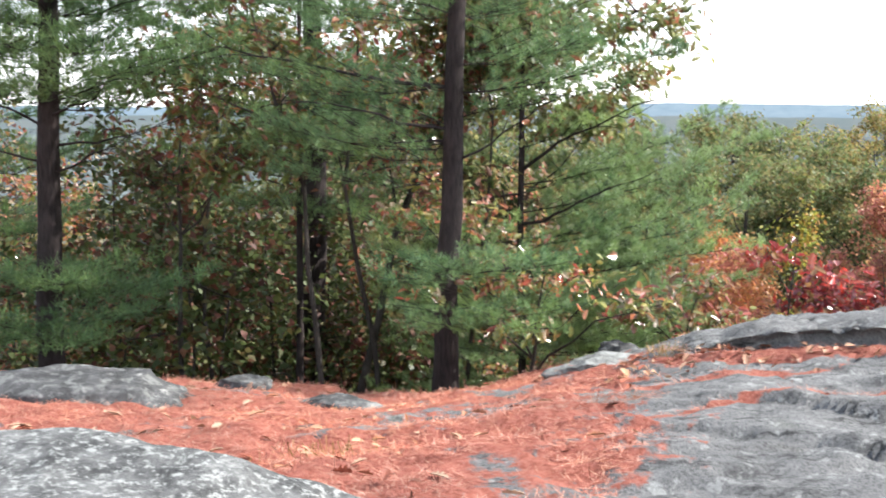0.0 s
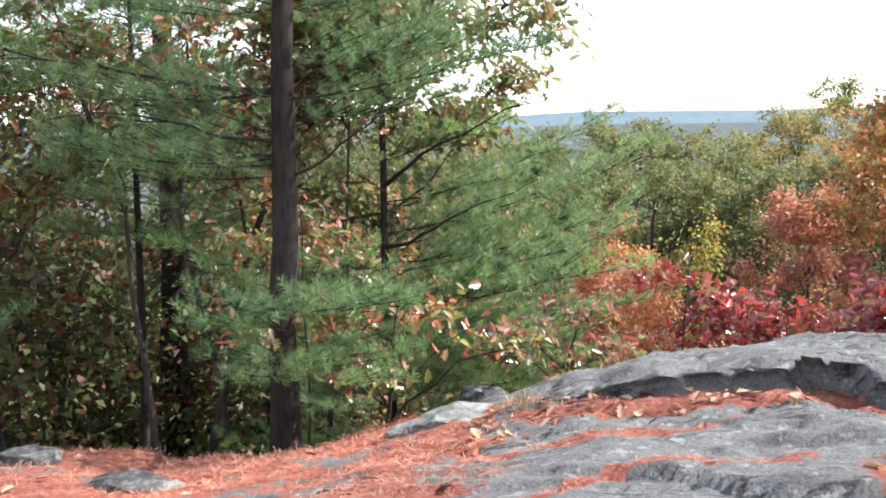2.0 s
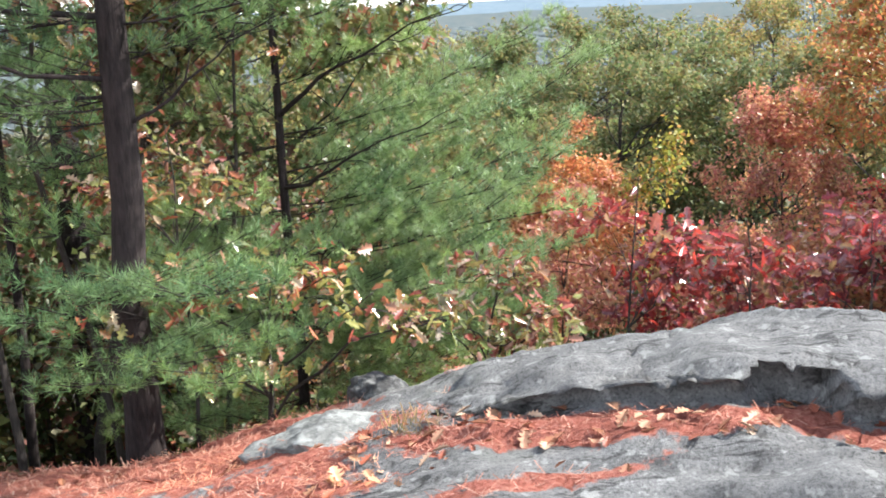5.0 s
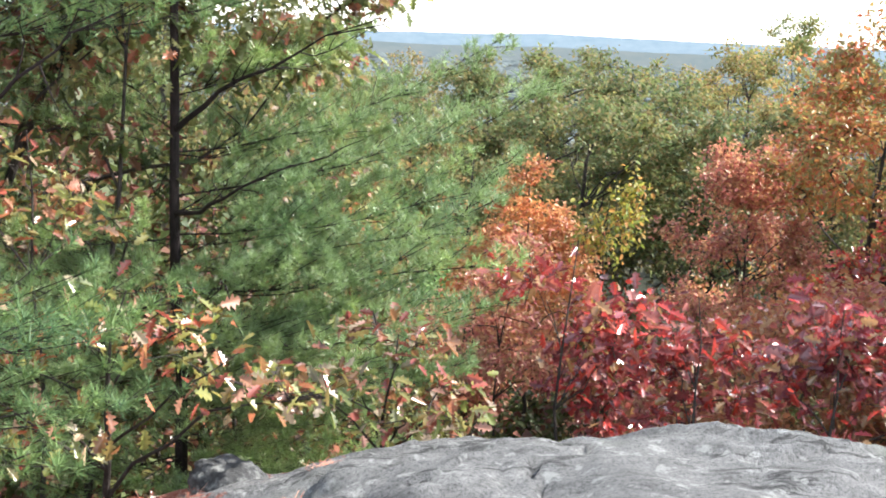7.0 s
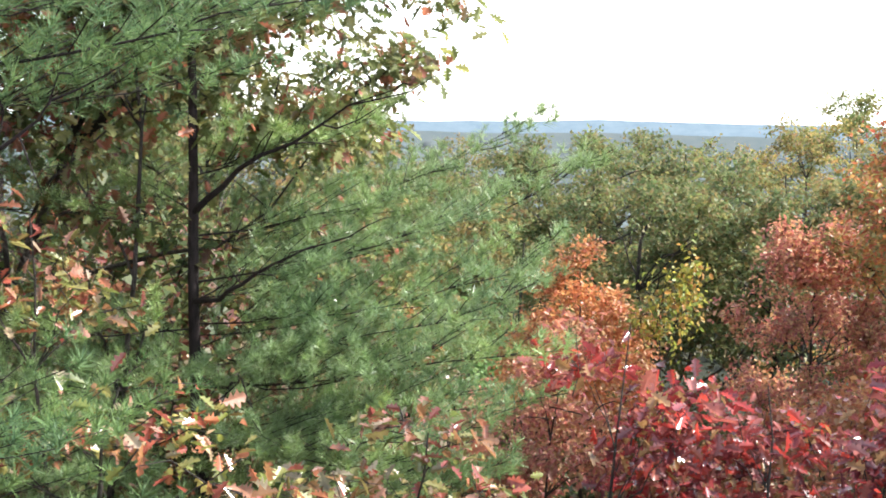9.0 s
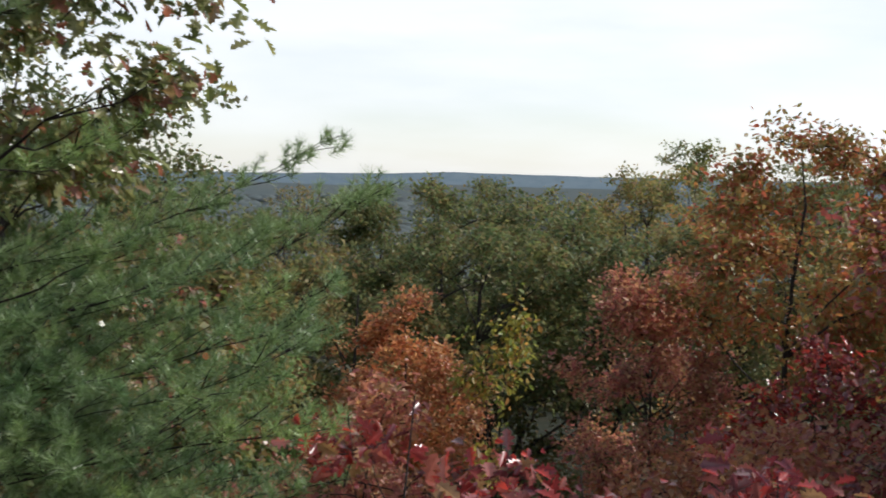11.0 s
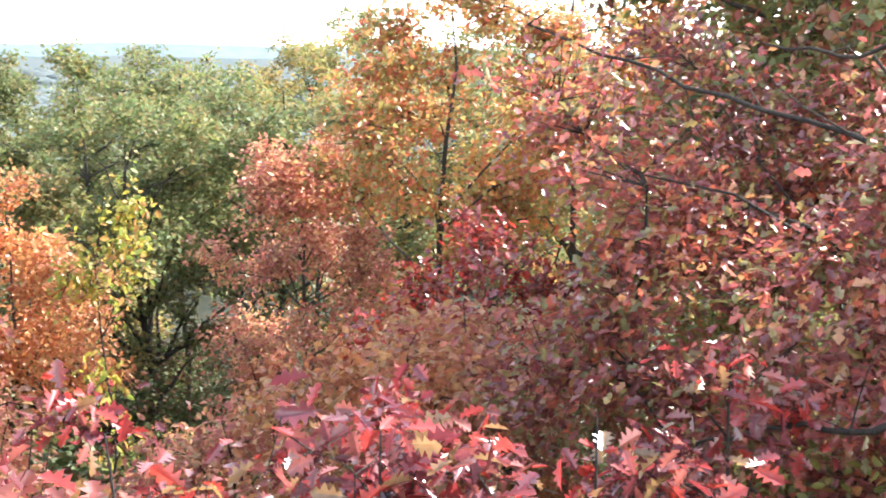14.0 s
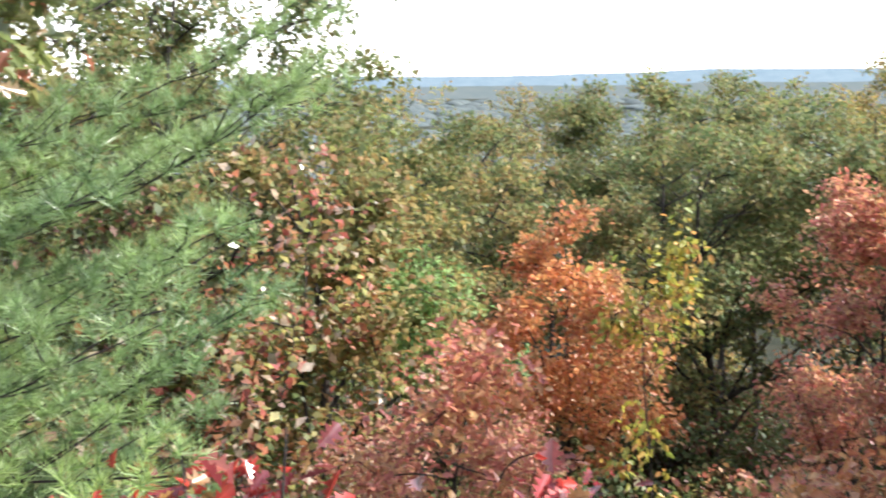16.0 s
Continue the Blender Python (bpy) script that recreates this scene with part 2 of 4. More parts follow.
MIXED = leaf_material("turning_oak_leaves", [(0.62, 0.5, 0.4), (0.56, 0.3, 0.24), (0.22, 0.26, 0.08), (0.32, 0.34, 0.12), (0.4, 0.2, 0.1), (0.48, 0.19, 0.12), (0.26, 0.2, 0.08), (0.42, 0.4, 0.16), (0.42, 0.12, 0.1)], 0.25, 0.45, 1.0)
GOLDEN = leaf_material("green_gold_oak_leaves", [(0.17, 0.2, 0.08), (0.28, 0.3, 0.12), (0.22, 0.25, 0.09), (0.4, 0.2, 0.1), (0.36, 0.1, 0.08), (0.2, 0.23, 0.09), (0.34, 0.32, 0.13), (0.45, 0.16, 0.1)], 0.35, 0.5, 0.6)
SHINING = leaf_material("shining_oak_leaves", [(0.15, 0.2, 0.09), (0.26, 0.3, 0.15), (0.2, 0.25, 0.1), (0.34, 0.36, 0.2), (0.38, 0.15, 0.11), (0.18, 0.23, 0.1), (0.3, 0.32, 0.14), (0.24, 0.17, 0.09)], 0.28, 0.5, 0.9)
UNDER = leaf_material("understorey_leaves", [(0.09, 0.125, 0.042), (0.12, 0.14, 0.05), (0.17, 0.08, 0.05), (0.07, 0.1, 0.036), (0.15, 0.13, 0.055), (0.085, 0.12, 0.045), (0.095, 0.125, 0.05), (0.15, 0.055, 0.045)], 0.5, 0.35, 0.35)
DEAD = leaf_material("fallen_leaves", [(0.340, 0.150, 0.090), (0.440, 0.250, 0.170), (0.280, 0.090, 0.060), (0.500, 0.350, 0.260)], 0.5, 0.1)
STRAW = leaf_material("dry_grass", [(0.400, 0.280, 0.130), (0.460, 0.340, 0.180), (0.330, 0.200, 0.100), (0.250, 0.240, 0.090)], 0.6, 0.25)
FALLEN = leaf_material("fallen_needles", [(0.42, 0.15, 0.11), (0.54, 0.25, 0.19), (0.31, 0.095, 0.07), (0.62, 0.36, 0.29)], 0.6, 0.1)
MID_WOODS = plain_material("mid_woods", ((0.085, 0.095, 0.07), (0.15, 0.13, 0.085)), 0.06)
# the blue-grey of distance haze is mixed into these two base colours
HAZED_WOODS = plain_material("far_woods", ((0.075, 0.097, 0.1), (0.105, 0.115, 0.11)), 0.02)
HAZED_RIDGE = plain_material("hazed_ridge", ((0.10, 0.14, 0.17), (0.14, 0.18, 0.205)), 0.02)


# ---- mesh helpers ----
class Soup:
    """Vertices and faces gathered for one mesh."""

    def __init__(self):
        self.v, self.f, self.n = [], [], 0

    def add(self, verts, faces):
        self.v.append(np.asarray(verts, float))
        self.f.append(np.asarray(faces, int) + self.n)
        self.n += len(verts)

    def mesh(self, name, material, smooth=True):
        me = bpy.data.meshes.new(name)
        if self.n:
            v = np.concatenate(self.v)
            corner = np.concatenate([f.ravel() for f in self.f])
            size = np.concatenate([np.full(len(f), f.shape[1]) for f in self.f])
            me.vertices.add(len(v))
            me.vertices.foreach_set("co", v.ravel())
            me.loops.add(len(corner))
            me.loops.foreach_set("vertex_index", corner.astype(np.int32))
            me.polygons.add(len(size))
            me.polygons.foreach_set("loop_start", np.r_[0, np.cumsum(size)[:-1]].astype(np.int32))
            me.polygons.foreach_set("loop_total", size.astype(np.int32))
            me.update(calc_edges=True)
            me.validate()
            if smooth:
                me.polygons.foreach_set("use_smooth", np.ones(len(me.polygons), bool))
        me.materials.append(material)
        return me


def part(name, soup, material, parent, label="", smooth=True):
    ob = new(name, soup.mesh(name, material, smooth))
    ob.parent = parent
    return tagged(ob, label)


def tube(soup, pts, radii, sides=6):
    """A bent, tapered tube along pts."""
    pts = np.asarray(pts, float)
    d = np.gradient(pts, axis=0)
    d /= np.linalg.norm(d, axis=1)[:, None] + 1e-9
    ref = np.where(np.abs(d[:, 2:3]) > 0.9, [[1.0, 0, 0]], [[0, 0, 1.0]])
    u = np.cross(d, ref)
    u /= np.linalg.norm(u, axis=1)[:, None]
    w = np.cross(d, u)
    a = np.linspace(0, 2 * np.pi, sides, endpoint=False)
    ring = pts[:, None] + np.asarray(radii, float)[:, None, None] * (np.cos(a)[None, :, None] * u[:, None] + np.sin(a)[None, :, None] * w[:, None])
    n = len(pts)
    i = np.arange(n - 1)[:, None] * sides
    j = np.arange(sides)[None]
    k = (j + 1) % sides
    soup.add(ring.reshape(-1, 3), np.stack([i + j, i + k, i + sides + k, i + sides + j], -1).reshape(-1, 4))
    soup.add(ring[[0, -1]].reshape(-1, 3), np.array([list(range(sides))[::-1], list(range(sides, 2 * sides))]))


def folded(half):
    """A folded leaf 1 long in two faces that meet at the midrib."""
    rim = [(t, w, 0.3 * w - 0.25 * t * t) for t, w in half]
    v = [(0, 0, 0), (1, 0, -0.25)] + rim + [(x, -y, z) for x, y, z in rim]
    n = len(rim)
    return np.array(v, float), np.array([[1, *range(1 + n, 1, -1), 0], [0, *range(2 + n, 2 + 2 * n), 1]])


LOBED = folded([(0.16, 0.02), (0.24, 0.16), (0.33, 0.07), (0.45, 0.3), (0.53, 0.1), (0.68, 0.34), (0.76, 0.12), (0.88, 0.2)])
BROAD = folded([(0.3, 0.26), (0.45, 0.13), (0.66, 0.32)])
OVAL = folded([(0.35, 0.27), (0.7, 0.22)])
SPECK = (np.array([(0, 0, 0), (0.5, 0.32, 0.1), (1, 0, -0.15), (0.5, -0.32, 0.1)], float), np.array([(0, 1, 2, 3)]))


def brush(count, seed):
    """A tuft of pine needles fanning out along +x."""
    r = np.random.default_rng(seed)
    v, f = [], []
    for i in range(count):
        a, s = r.uniform(0, 2 * np.pi), r.uniform(0.1, 1.45)
        d = np.array([np.cos(s), np.sin(s) * np.cos(a), np.sin(s) * np.sin(a)])
        side = np.cross(d, r.normal(size=3))
        side *= 0.026 / np.linalg.norm(side)
        base = np.array([r.uniform(-0.45, 0.1), 0, 0])
        v += [base - side, base + side, base + d * r.uniform(0.8, 1.1)]
        f.append((3 * i, 3 * i + 1, 3 * i + 2))
    return np.array(v), np.array(f)


TUFT = brush(34, 3)
TUFT_FAR = brush(16, 4)


def scatter(soup, template, at, size, along=None, seed=0, flat=0.0, wander=1.0):
    """Copies of a template at many places, each turned its own way; along: the way its +x should roughly point."""
    r = np.random.default_rng(seed)
    at = np.asarray(at, float)
    n = len(at)
    if not n:
        return
    x = r.normal(size=(n, 3)) * wander + (0 if along is None else along)
    x[:, 2] *= 1 - flat
    x /= np.linalg.norm(x, axis=1)[:, None] + 1e-9
    up = r.normal(size=(n, 3)) * (1 - 0.7 * flat) + [0, 0, 0.5 + 2.5 * flat]
    y = np.cross(up, x)
    y /= np.linalg.norm(y, axis=1)[:, None] + 1e-9
    z = np.cross(x, y)
    tv, tf = template
    size = np.broadcast_to(size, n)[:, None, None]
    v = at[:, None] + size * (tv[None, :, :1] * x[:, None] + tv[None, :, 1:2] * y[:, None] + tv[None, :, 2:] * z[:, None])
    f = tf[None] + (np.arange(n) * len(tv))[:, None, None]
    soup.add(v.reshape(-1, 3), f.reshape(-1, tf.shape[1]))


def bent(a, b, r, steps=6, sag=0.0, wobble=0.05):
    a, b = np.asarray(a, float), np.asarray(b, float)
    t = np.linspace(0, 1, steps)[:, None]
    p = a + (b - a) * t
    p += np.cumsum(r.normal(size=p.shape), 0) * wobble * np.linalg.norm(b - a) / steps * np.sin(t * np.pi) ** 0.5
    p[:, 2] += sag * np.sin(t[:, 0] * np.pi)
    return p


def smooth(a, b, v):
    t = np.clip((v - a) / (b - a), 0, 1)
    return t * t * (3 - 2 * t)


# ---- the ground ----
def lattice(x, y, s, seed):
    """Value noise on a grid of spacing s."""
    u, v = np.asarray(x) / s + 53.7, np.asarray(y) / s + 91.3
    i, j = np.floor(u).astype(np.int64), np.floor(v).astype(np.int64)
    fu, fv = u - i, v - j
    fu, fv = fu * fu * (3 - 2 * fu), fv * fv * (3 - 2 * fv)

    def value(a, b):
        h = np.sin(a * 127.1 + b * 311.7 + seed * 74.7) * 43758.5453
        return h - np.floor(h)
    return (value(i, j) * (1 - fu) + value(i + 1, j) * fu) * (1 - fv) + (value(i, j + 1) * (1 - fu) + value(i + 1, j + 1) * fu) * fv - 0.5


def fractal(x, y, s, seed, octaves=4):
    return sum(lattice(x, y, s / 2 ** k, seed + k) / 1.8 ** k for k in range(octaves))


def ledge_line(x):
    """The foot of the ledge: straight broken runs with a notch."""
    knots = np.arange(-10.0, 20.0, 0.17)
    jag = 0.05 * np.sin(knots * 37.3) * np.cos(knots * 11.9)
    run = np.interp(x, [2.6, 3.3, 4.62, 4.72, 5.02, 5.1, 6.2], [12.98, 12.84, 12.62, 12.74, 12.72, 12.5, 12.3])
    return run + np.interp(x, knots, jag)


def height(x, y):
    x, y = np.asarray(x, float), np.asarray(y, float)
    left = smooth(4.2, 0.3, x)
    right = np.interp(y, [-50, 4, 8, 10.8, 12.7, 14.0, 14.9, 15.6], [0.6, 0.0, -0.12, -0.25, -0.28, -0.5, -0.75, -1.3])
    low = np.interp(y, [-50, 4, 7, 9, 11, 13.3, 14.4, 16, 19], [0.6, 0.0, -0.1, -0.3, -0.62, -1.0, -1.25, -1.8, -2.7])
    z = right * (1 - left) + low * left
    # the whaleback of rock beyond the ledge
    north = y - ledge_line(x)
    face = smooth(-0.03, 0.05, north)
    along = smooth(2.5, 3.9, x) * (1 - 0.7 * smooth(5.3, 6.3, x))
    back = smooth(3.0, 0.2, north)
    z = z + face * along * (0.085 + 0.07 * smooth(3.0, 4.6, x)) * back
    z = z + 0.15 * np.exp(-((x - 5.9) / 1.8) ** 2 - ((y - 13.7) / 0.9) ** 2)
    # the rise of rock to the east
    z = z + 0.25 * smooth(5.5, 8.5, x) * smooth(15.5, 12.0, y)
    # the lichen-covered hump to the west
    z = z + 0.1 * np.exp(-(((x - 0.1) / 1.25) ** 2 + ((y - 8.1) / 0.8) ** 2) ** 1.5) * (1 + 0.5 * fractal(x, y, 0.5, 15, 3))
    # rock shelves: low broken steps that run across the slope
    near = smooth(16.5, 14.5, y)
    bare = 0.25 + 0.75 * smooth(1.0, 3.2, x)
    for k, (a, b, f, amp) in enumerate([(1.0, 0.35, 0.9, 0.07), (1.0, 0.1, 1.7, 0.05), (0.9, -0.35, 2.4, 0.04), (1.0, 0.2, 4.1, 0.028)]):
        q = (a * y + b * x + 0.45 * fractal(x, y, 2.0, 5 + k)) * f
        u = q - np.floor(q)
        z = z + near * bare * amp * (smooth(0.0, 0.05, u) - u) * np.clip(0.5 + 1.6 * lattice(x, y, 1.1, 60 + k), 0, 1)
    z = z + near * (0.10 * fractal(x, y, 1.6, 11) + 0.075 * fractal(x, y, 0.4, 21, 4))
    crack = np.abs(fractal(x, 1.9 * y + 0.5 * x, 1.1, 71, 3))
    z = z - near * bare * 0.05 * smooth(0.03, 0.0, crack)
    # the brink and the wooded slope beneath it
    brink = 14.9 + 0.25 * np.sin(x * 0.9) - 1.1 * smooth(3.6, 1.8, x) - 0.04 * (x - 5)
    over = np.maximum(y - brink, 0)
    wide = np.maximum(np.hypot(x - 4, y - 9) - 16, 0)
    drop = 3.0 * smooth(0, 5, over) + 0.16 * np.minimum(over, 60)
    far = 0.10 * np.minimum(wide, 300) + 14 * smooth(200, 900, wide)
    z = z - drop - far * smooth(2, 20, over) + 0.25 * smooth(1, 4, over) * fractal(x, y, 3, 31)
    return z


def needle_cover(x, y):
    """How far pine needles hide the rock."""
    left = smooth(4.2, 1.5, x + 0.9 * fractal(x, y, 1.2, 41))
    c = left * smooth(6.5, 8.2, y) * (0.78 + 0.5 * fractal(x, y, 0.8, 44))
    hump = np.exp(-(((x - 0.2) / 1.0) ** 2 + ((y - 8.1) / 0.8) ** 2) ** 2)
    c = c * (1 - 0.9 * hump)
    strip = np.exp(-((y - ledge_line(x) + 0.28) / 0.2) ** 2) * smooth(2.5, 3.2, x) * smooth(6.0, 5.3, x)
    q = y - 0.45 * (x - 3) - 10.7
    vein = np.exp(-((q + 0.15 * np.sin(3 * x)) / 0.13) ** 2) * smooth(2.2, 2.8, x) * smooth(5.0, 4.2, x)
    vein2 = np.exp(-((y - 0.3 * (x - 3) - 11.7) / 0.14) ** 2) * smooth(2.0, 2.8, x) * smooth(4.6, 4.0, x)
    pocket = np.exp(-(((x - 5.0) / 0.5) ** 2 + ((y - 10.6) / 0.75) ** 2) ** 1.5)
    return np.clip(np.maximum.reduce([c, 0.9 * strip, 0.72 * vein, 0.7 * vein2, 0.85 * pocket]), 0, 1)


def spread(lo, a, b, hi, fine, grow=1.09):
    mid = list(np.arange(a, b, fine))
    s, v, out = fine, b, []
    while v < hi:
        out.append(v)
        s *= grow
        v += s
    s, v, down = fine, a - fine, []
    while v > lo:
        down.append(v)
        s *= grow
        v -= s
    return np.array(down[::-1] + mid + out)


gx, gy = spread(-4000, -2.2, 7.6, 4000, 0.042), spread(-1500, 7.4, 15.6, 4500, 0.042)
X, Y = np.meshgrid(gx, gy)
Z = height(X, Y)
# the ledge hangs over its foot
north = Y - ledge_line(X)
hang = 0.21 * smooth(2.6, 3.6, X) * smooth(6.0, 5.2, X) * smooth(0.03, 0.07, north) * smooth(0.75, 0.1, north) * (0.95 + 0.35 * lattice(X, Y, 0.5, 8))
YS = Y - hang
nx, ny = len(gx), len(gy)
ii = (np.arange(ny - 1)[:, None] * nx + np.arange(nx - 1)[None]).ravel()
soup = Soup()
soup.add(np.stack([X, YS, Z], -1).reshape(-1, 3), np.stack([ii, ii + 1, ii + nx + 1, ii + nx], -1))
ground = tagged(new("ground", soup.mesh("ground", GROUND)), "grey ledge rock strewn with red-brown pine needles above a wooded slope", "ground", kind="structure")
cover = ground.data.attributes.new("cover", "FLOAT_COLOR", "POINT")
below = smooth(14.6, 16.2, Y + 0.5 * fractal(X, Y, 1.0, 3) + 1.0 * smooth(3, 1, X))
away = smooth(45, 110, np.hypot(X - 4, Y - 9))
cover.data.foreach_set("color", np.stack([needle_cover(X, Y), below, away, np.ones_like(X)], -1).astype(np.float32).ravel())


def ground_z(x, y):
    return float(height(x, y))


# ---- trees ----
def leafy_tree(name, label, base, crown, radii, leaves, size, material, bark=OAK_BARK, template=BROAD, limbs=9, girth=0.07,
               clump=0.28, per=14, seed=1, lean=(0, 0), group="", droop=-0.15, taper=0.4, pads=0, fork=0.25, boughs=()):
    """A broadleaf tree: trunk, limbs and a crown of leaves in clumps at the twig ends.
    crown: its centre; radii: its half widths."""
    r = np.random.default_rng(seed)
    base, crown, radii = np.array(base, float), np.array(crown, float), np.array(radii, float)
    root = new(name)
    root.location = base
    tagged(root, label, "tree", group)
    c = crown - base
    tip = c + [0, 0, radii[2] * 0.75]
    spine = bent((0, 0, -0.15), tip, r, 9, 0, 0.12)
    spine[:, :2] += np.array(lean) * np.sin(np.linspace(0, np.pi, 9))[:, None]
    wood = Soup()
    tube(wood, spine, np.linspace(girth, girth * 0.15, 9), 7)
    part("trunk", wood, bark, root)
    k = max(3, leaves // per)
    # foliage gathers in pads round the limb ends, with gaps between them
    n = pads or int(np.clip(k / 5, 5, 34))
    u = r.normal(size=(n, 3))
    u /= np.linalg.norm(u, axis=1)[:, None]
    mid = u * r.uniform(0.45, 0.98, (n, 1))
    own = np.r_[np.arange(n), r.integers(0, n, max(k - n, 0))][:k]
    v = r.normal(size=(k, 3)) + [0, 0, 0.45]
    v *= (r.uniform(0.35, 1, k) ** 0.5 / np.linalg.norm(v, axis=1))[:, None]
    wide = np.clip(1.08 - taper * mid[:, 2:], 0.3, 1.5)
    mid[:, :2] *= wide
    unit = mid[own] + v * (r.uniform(0.18, 0.40, n) * (34 / n) ** 0.2)[own, None] * [1.0, 1.0, 0.72]
    tips = c + unit * radii
    hubs = []
    ends = (c + mid * radii)[:limbs]
    for e in ends:
        s = np.clip((e[2] - 0.55 * np.linalg.norm(e[:2] - c[:2])) / max(tip[2], 0.1), fork, 0.92)
        a = spine[int(s * 8)]
        pts = bent(a, a + (e - a) * 0.92, r, 6, 0.06, 0.22)
        limb = Soup()
        g = girth * (1 - s) * 0.6 + girth * 0.12
        tube(limb, pts, np.linspace(g, g * 0.25, 6), 5)
        hubs.append((pts, limb))
    nodes = np.concatenate([p[2:] for p, _ in hubs])
    owner = np.repeat(np.arange(len(hubs)), 4)
    for e in (c + mid * radii)[limbs:]:
        i = int(np.argmin(np.linalg.norm(nodes - e, axis=1)))
        pts = bent(nodes[i], e, r, 5, 0.04, 0.22)
        tube(hubs[owner[i]][1], pts, np.linspace(girth * 0.2 + 0.003, girth * 0.08 + 0.002, 5), 4)
        nodes, owner = np.concatenate([nodes, pts[1:]]), np.r_[owner, [owner[i]] * 4]
    joint = np.zeros_like(tips)
    for t, e in enumerate(tips):
        i = int(np.argmin(np.linalg.norm(nodes - e, axis=1)))
        a = nodes[i]
        joint[t] = a
        m = (a + e) / 2 + r.normal(size=3) * 0.06
        if k > 120 and t % 3:
            continue
        if k > 120:
            tube(hubs[owner[i]][1], [a, e], [girth * 0.10 + 0.002, 0.002], 3)
        else:
            tube(hubs[owner[i]][1], [a, m, e], [girth * 0.10 + 0.002, girth * 0.07 + 0.002, 0.002], 3)
    for _, limb in hubs:
        part("limb", limb, bark, root)
    for width, *way in boughs:
        pts = np.array(way, float) - base
        turns = np.linspace(0, len(pts) - 1, 4 * len(pts))
        line = np.stack([np.interp(turns, np.arange(len(pts)), pts[:, j]) for j in range(3)], -1)
        line[1:-1] = (line[:-2] + line[1:-1] + line[2:]) / 3 + r.normal(size=(len(line) - 2, 3)) * 0.012
        limb = Soup()
        tube(limb, line, np.linspace(width, width * 0.35, len(line)), 7)
        for j in range(3, len(line), 2):
            e = line[j] + r.normal(size=3) * 0.3 + [0, 0, 0.12]
            tube(limb, bent(line[j], e, r, 4, 0, 0.2), [width * 0.3, width * 0.2, width * 0.15, 0.002], 4)
        part("limb", limb, bark, root, "long bare dark limb")
    s = (r.uniform(0, 1, k * per) ** 1.5)[:, None] * np.minimum(1, 0.5 / (np.linalg.norm(np.repeat(joint - tips, per, 0), axis=1)[:, None] + 0.01))
    at = np.repeat(tips, per, 0) + np.repeat(joint - tips, per, 0) * s + np.clip(r.normal(size=(k * per, 3)), -1.5, 1.5) * clump * [0.8, 0.8, 0.45]
    crown_mesh = Soup()
    out = (at - c) / radii
    scatter(crown_mesh, template, at, size * r.uniform(0.6, 1.25, len(at)), out * 0.6 + [0, 0, droop * 2], seed + 9, 0.25)
    part("crown", crown_mesh, material, root)
    return root


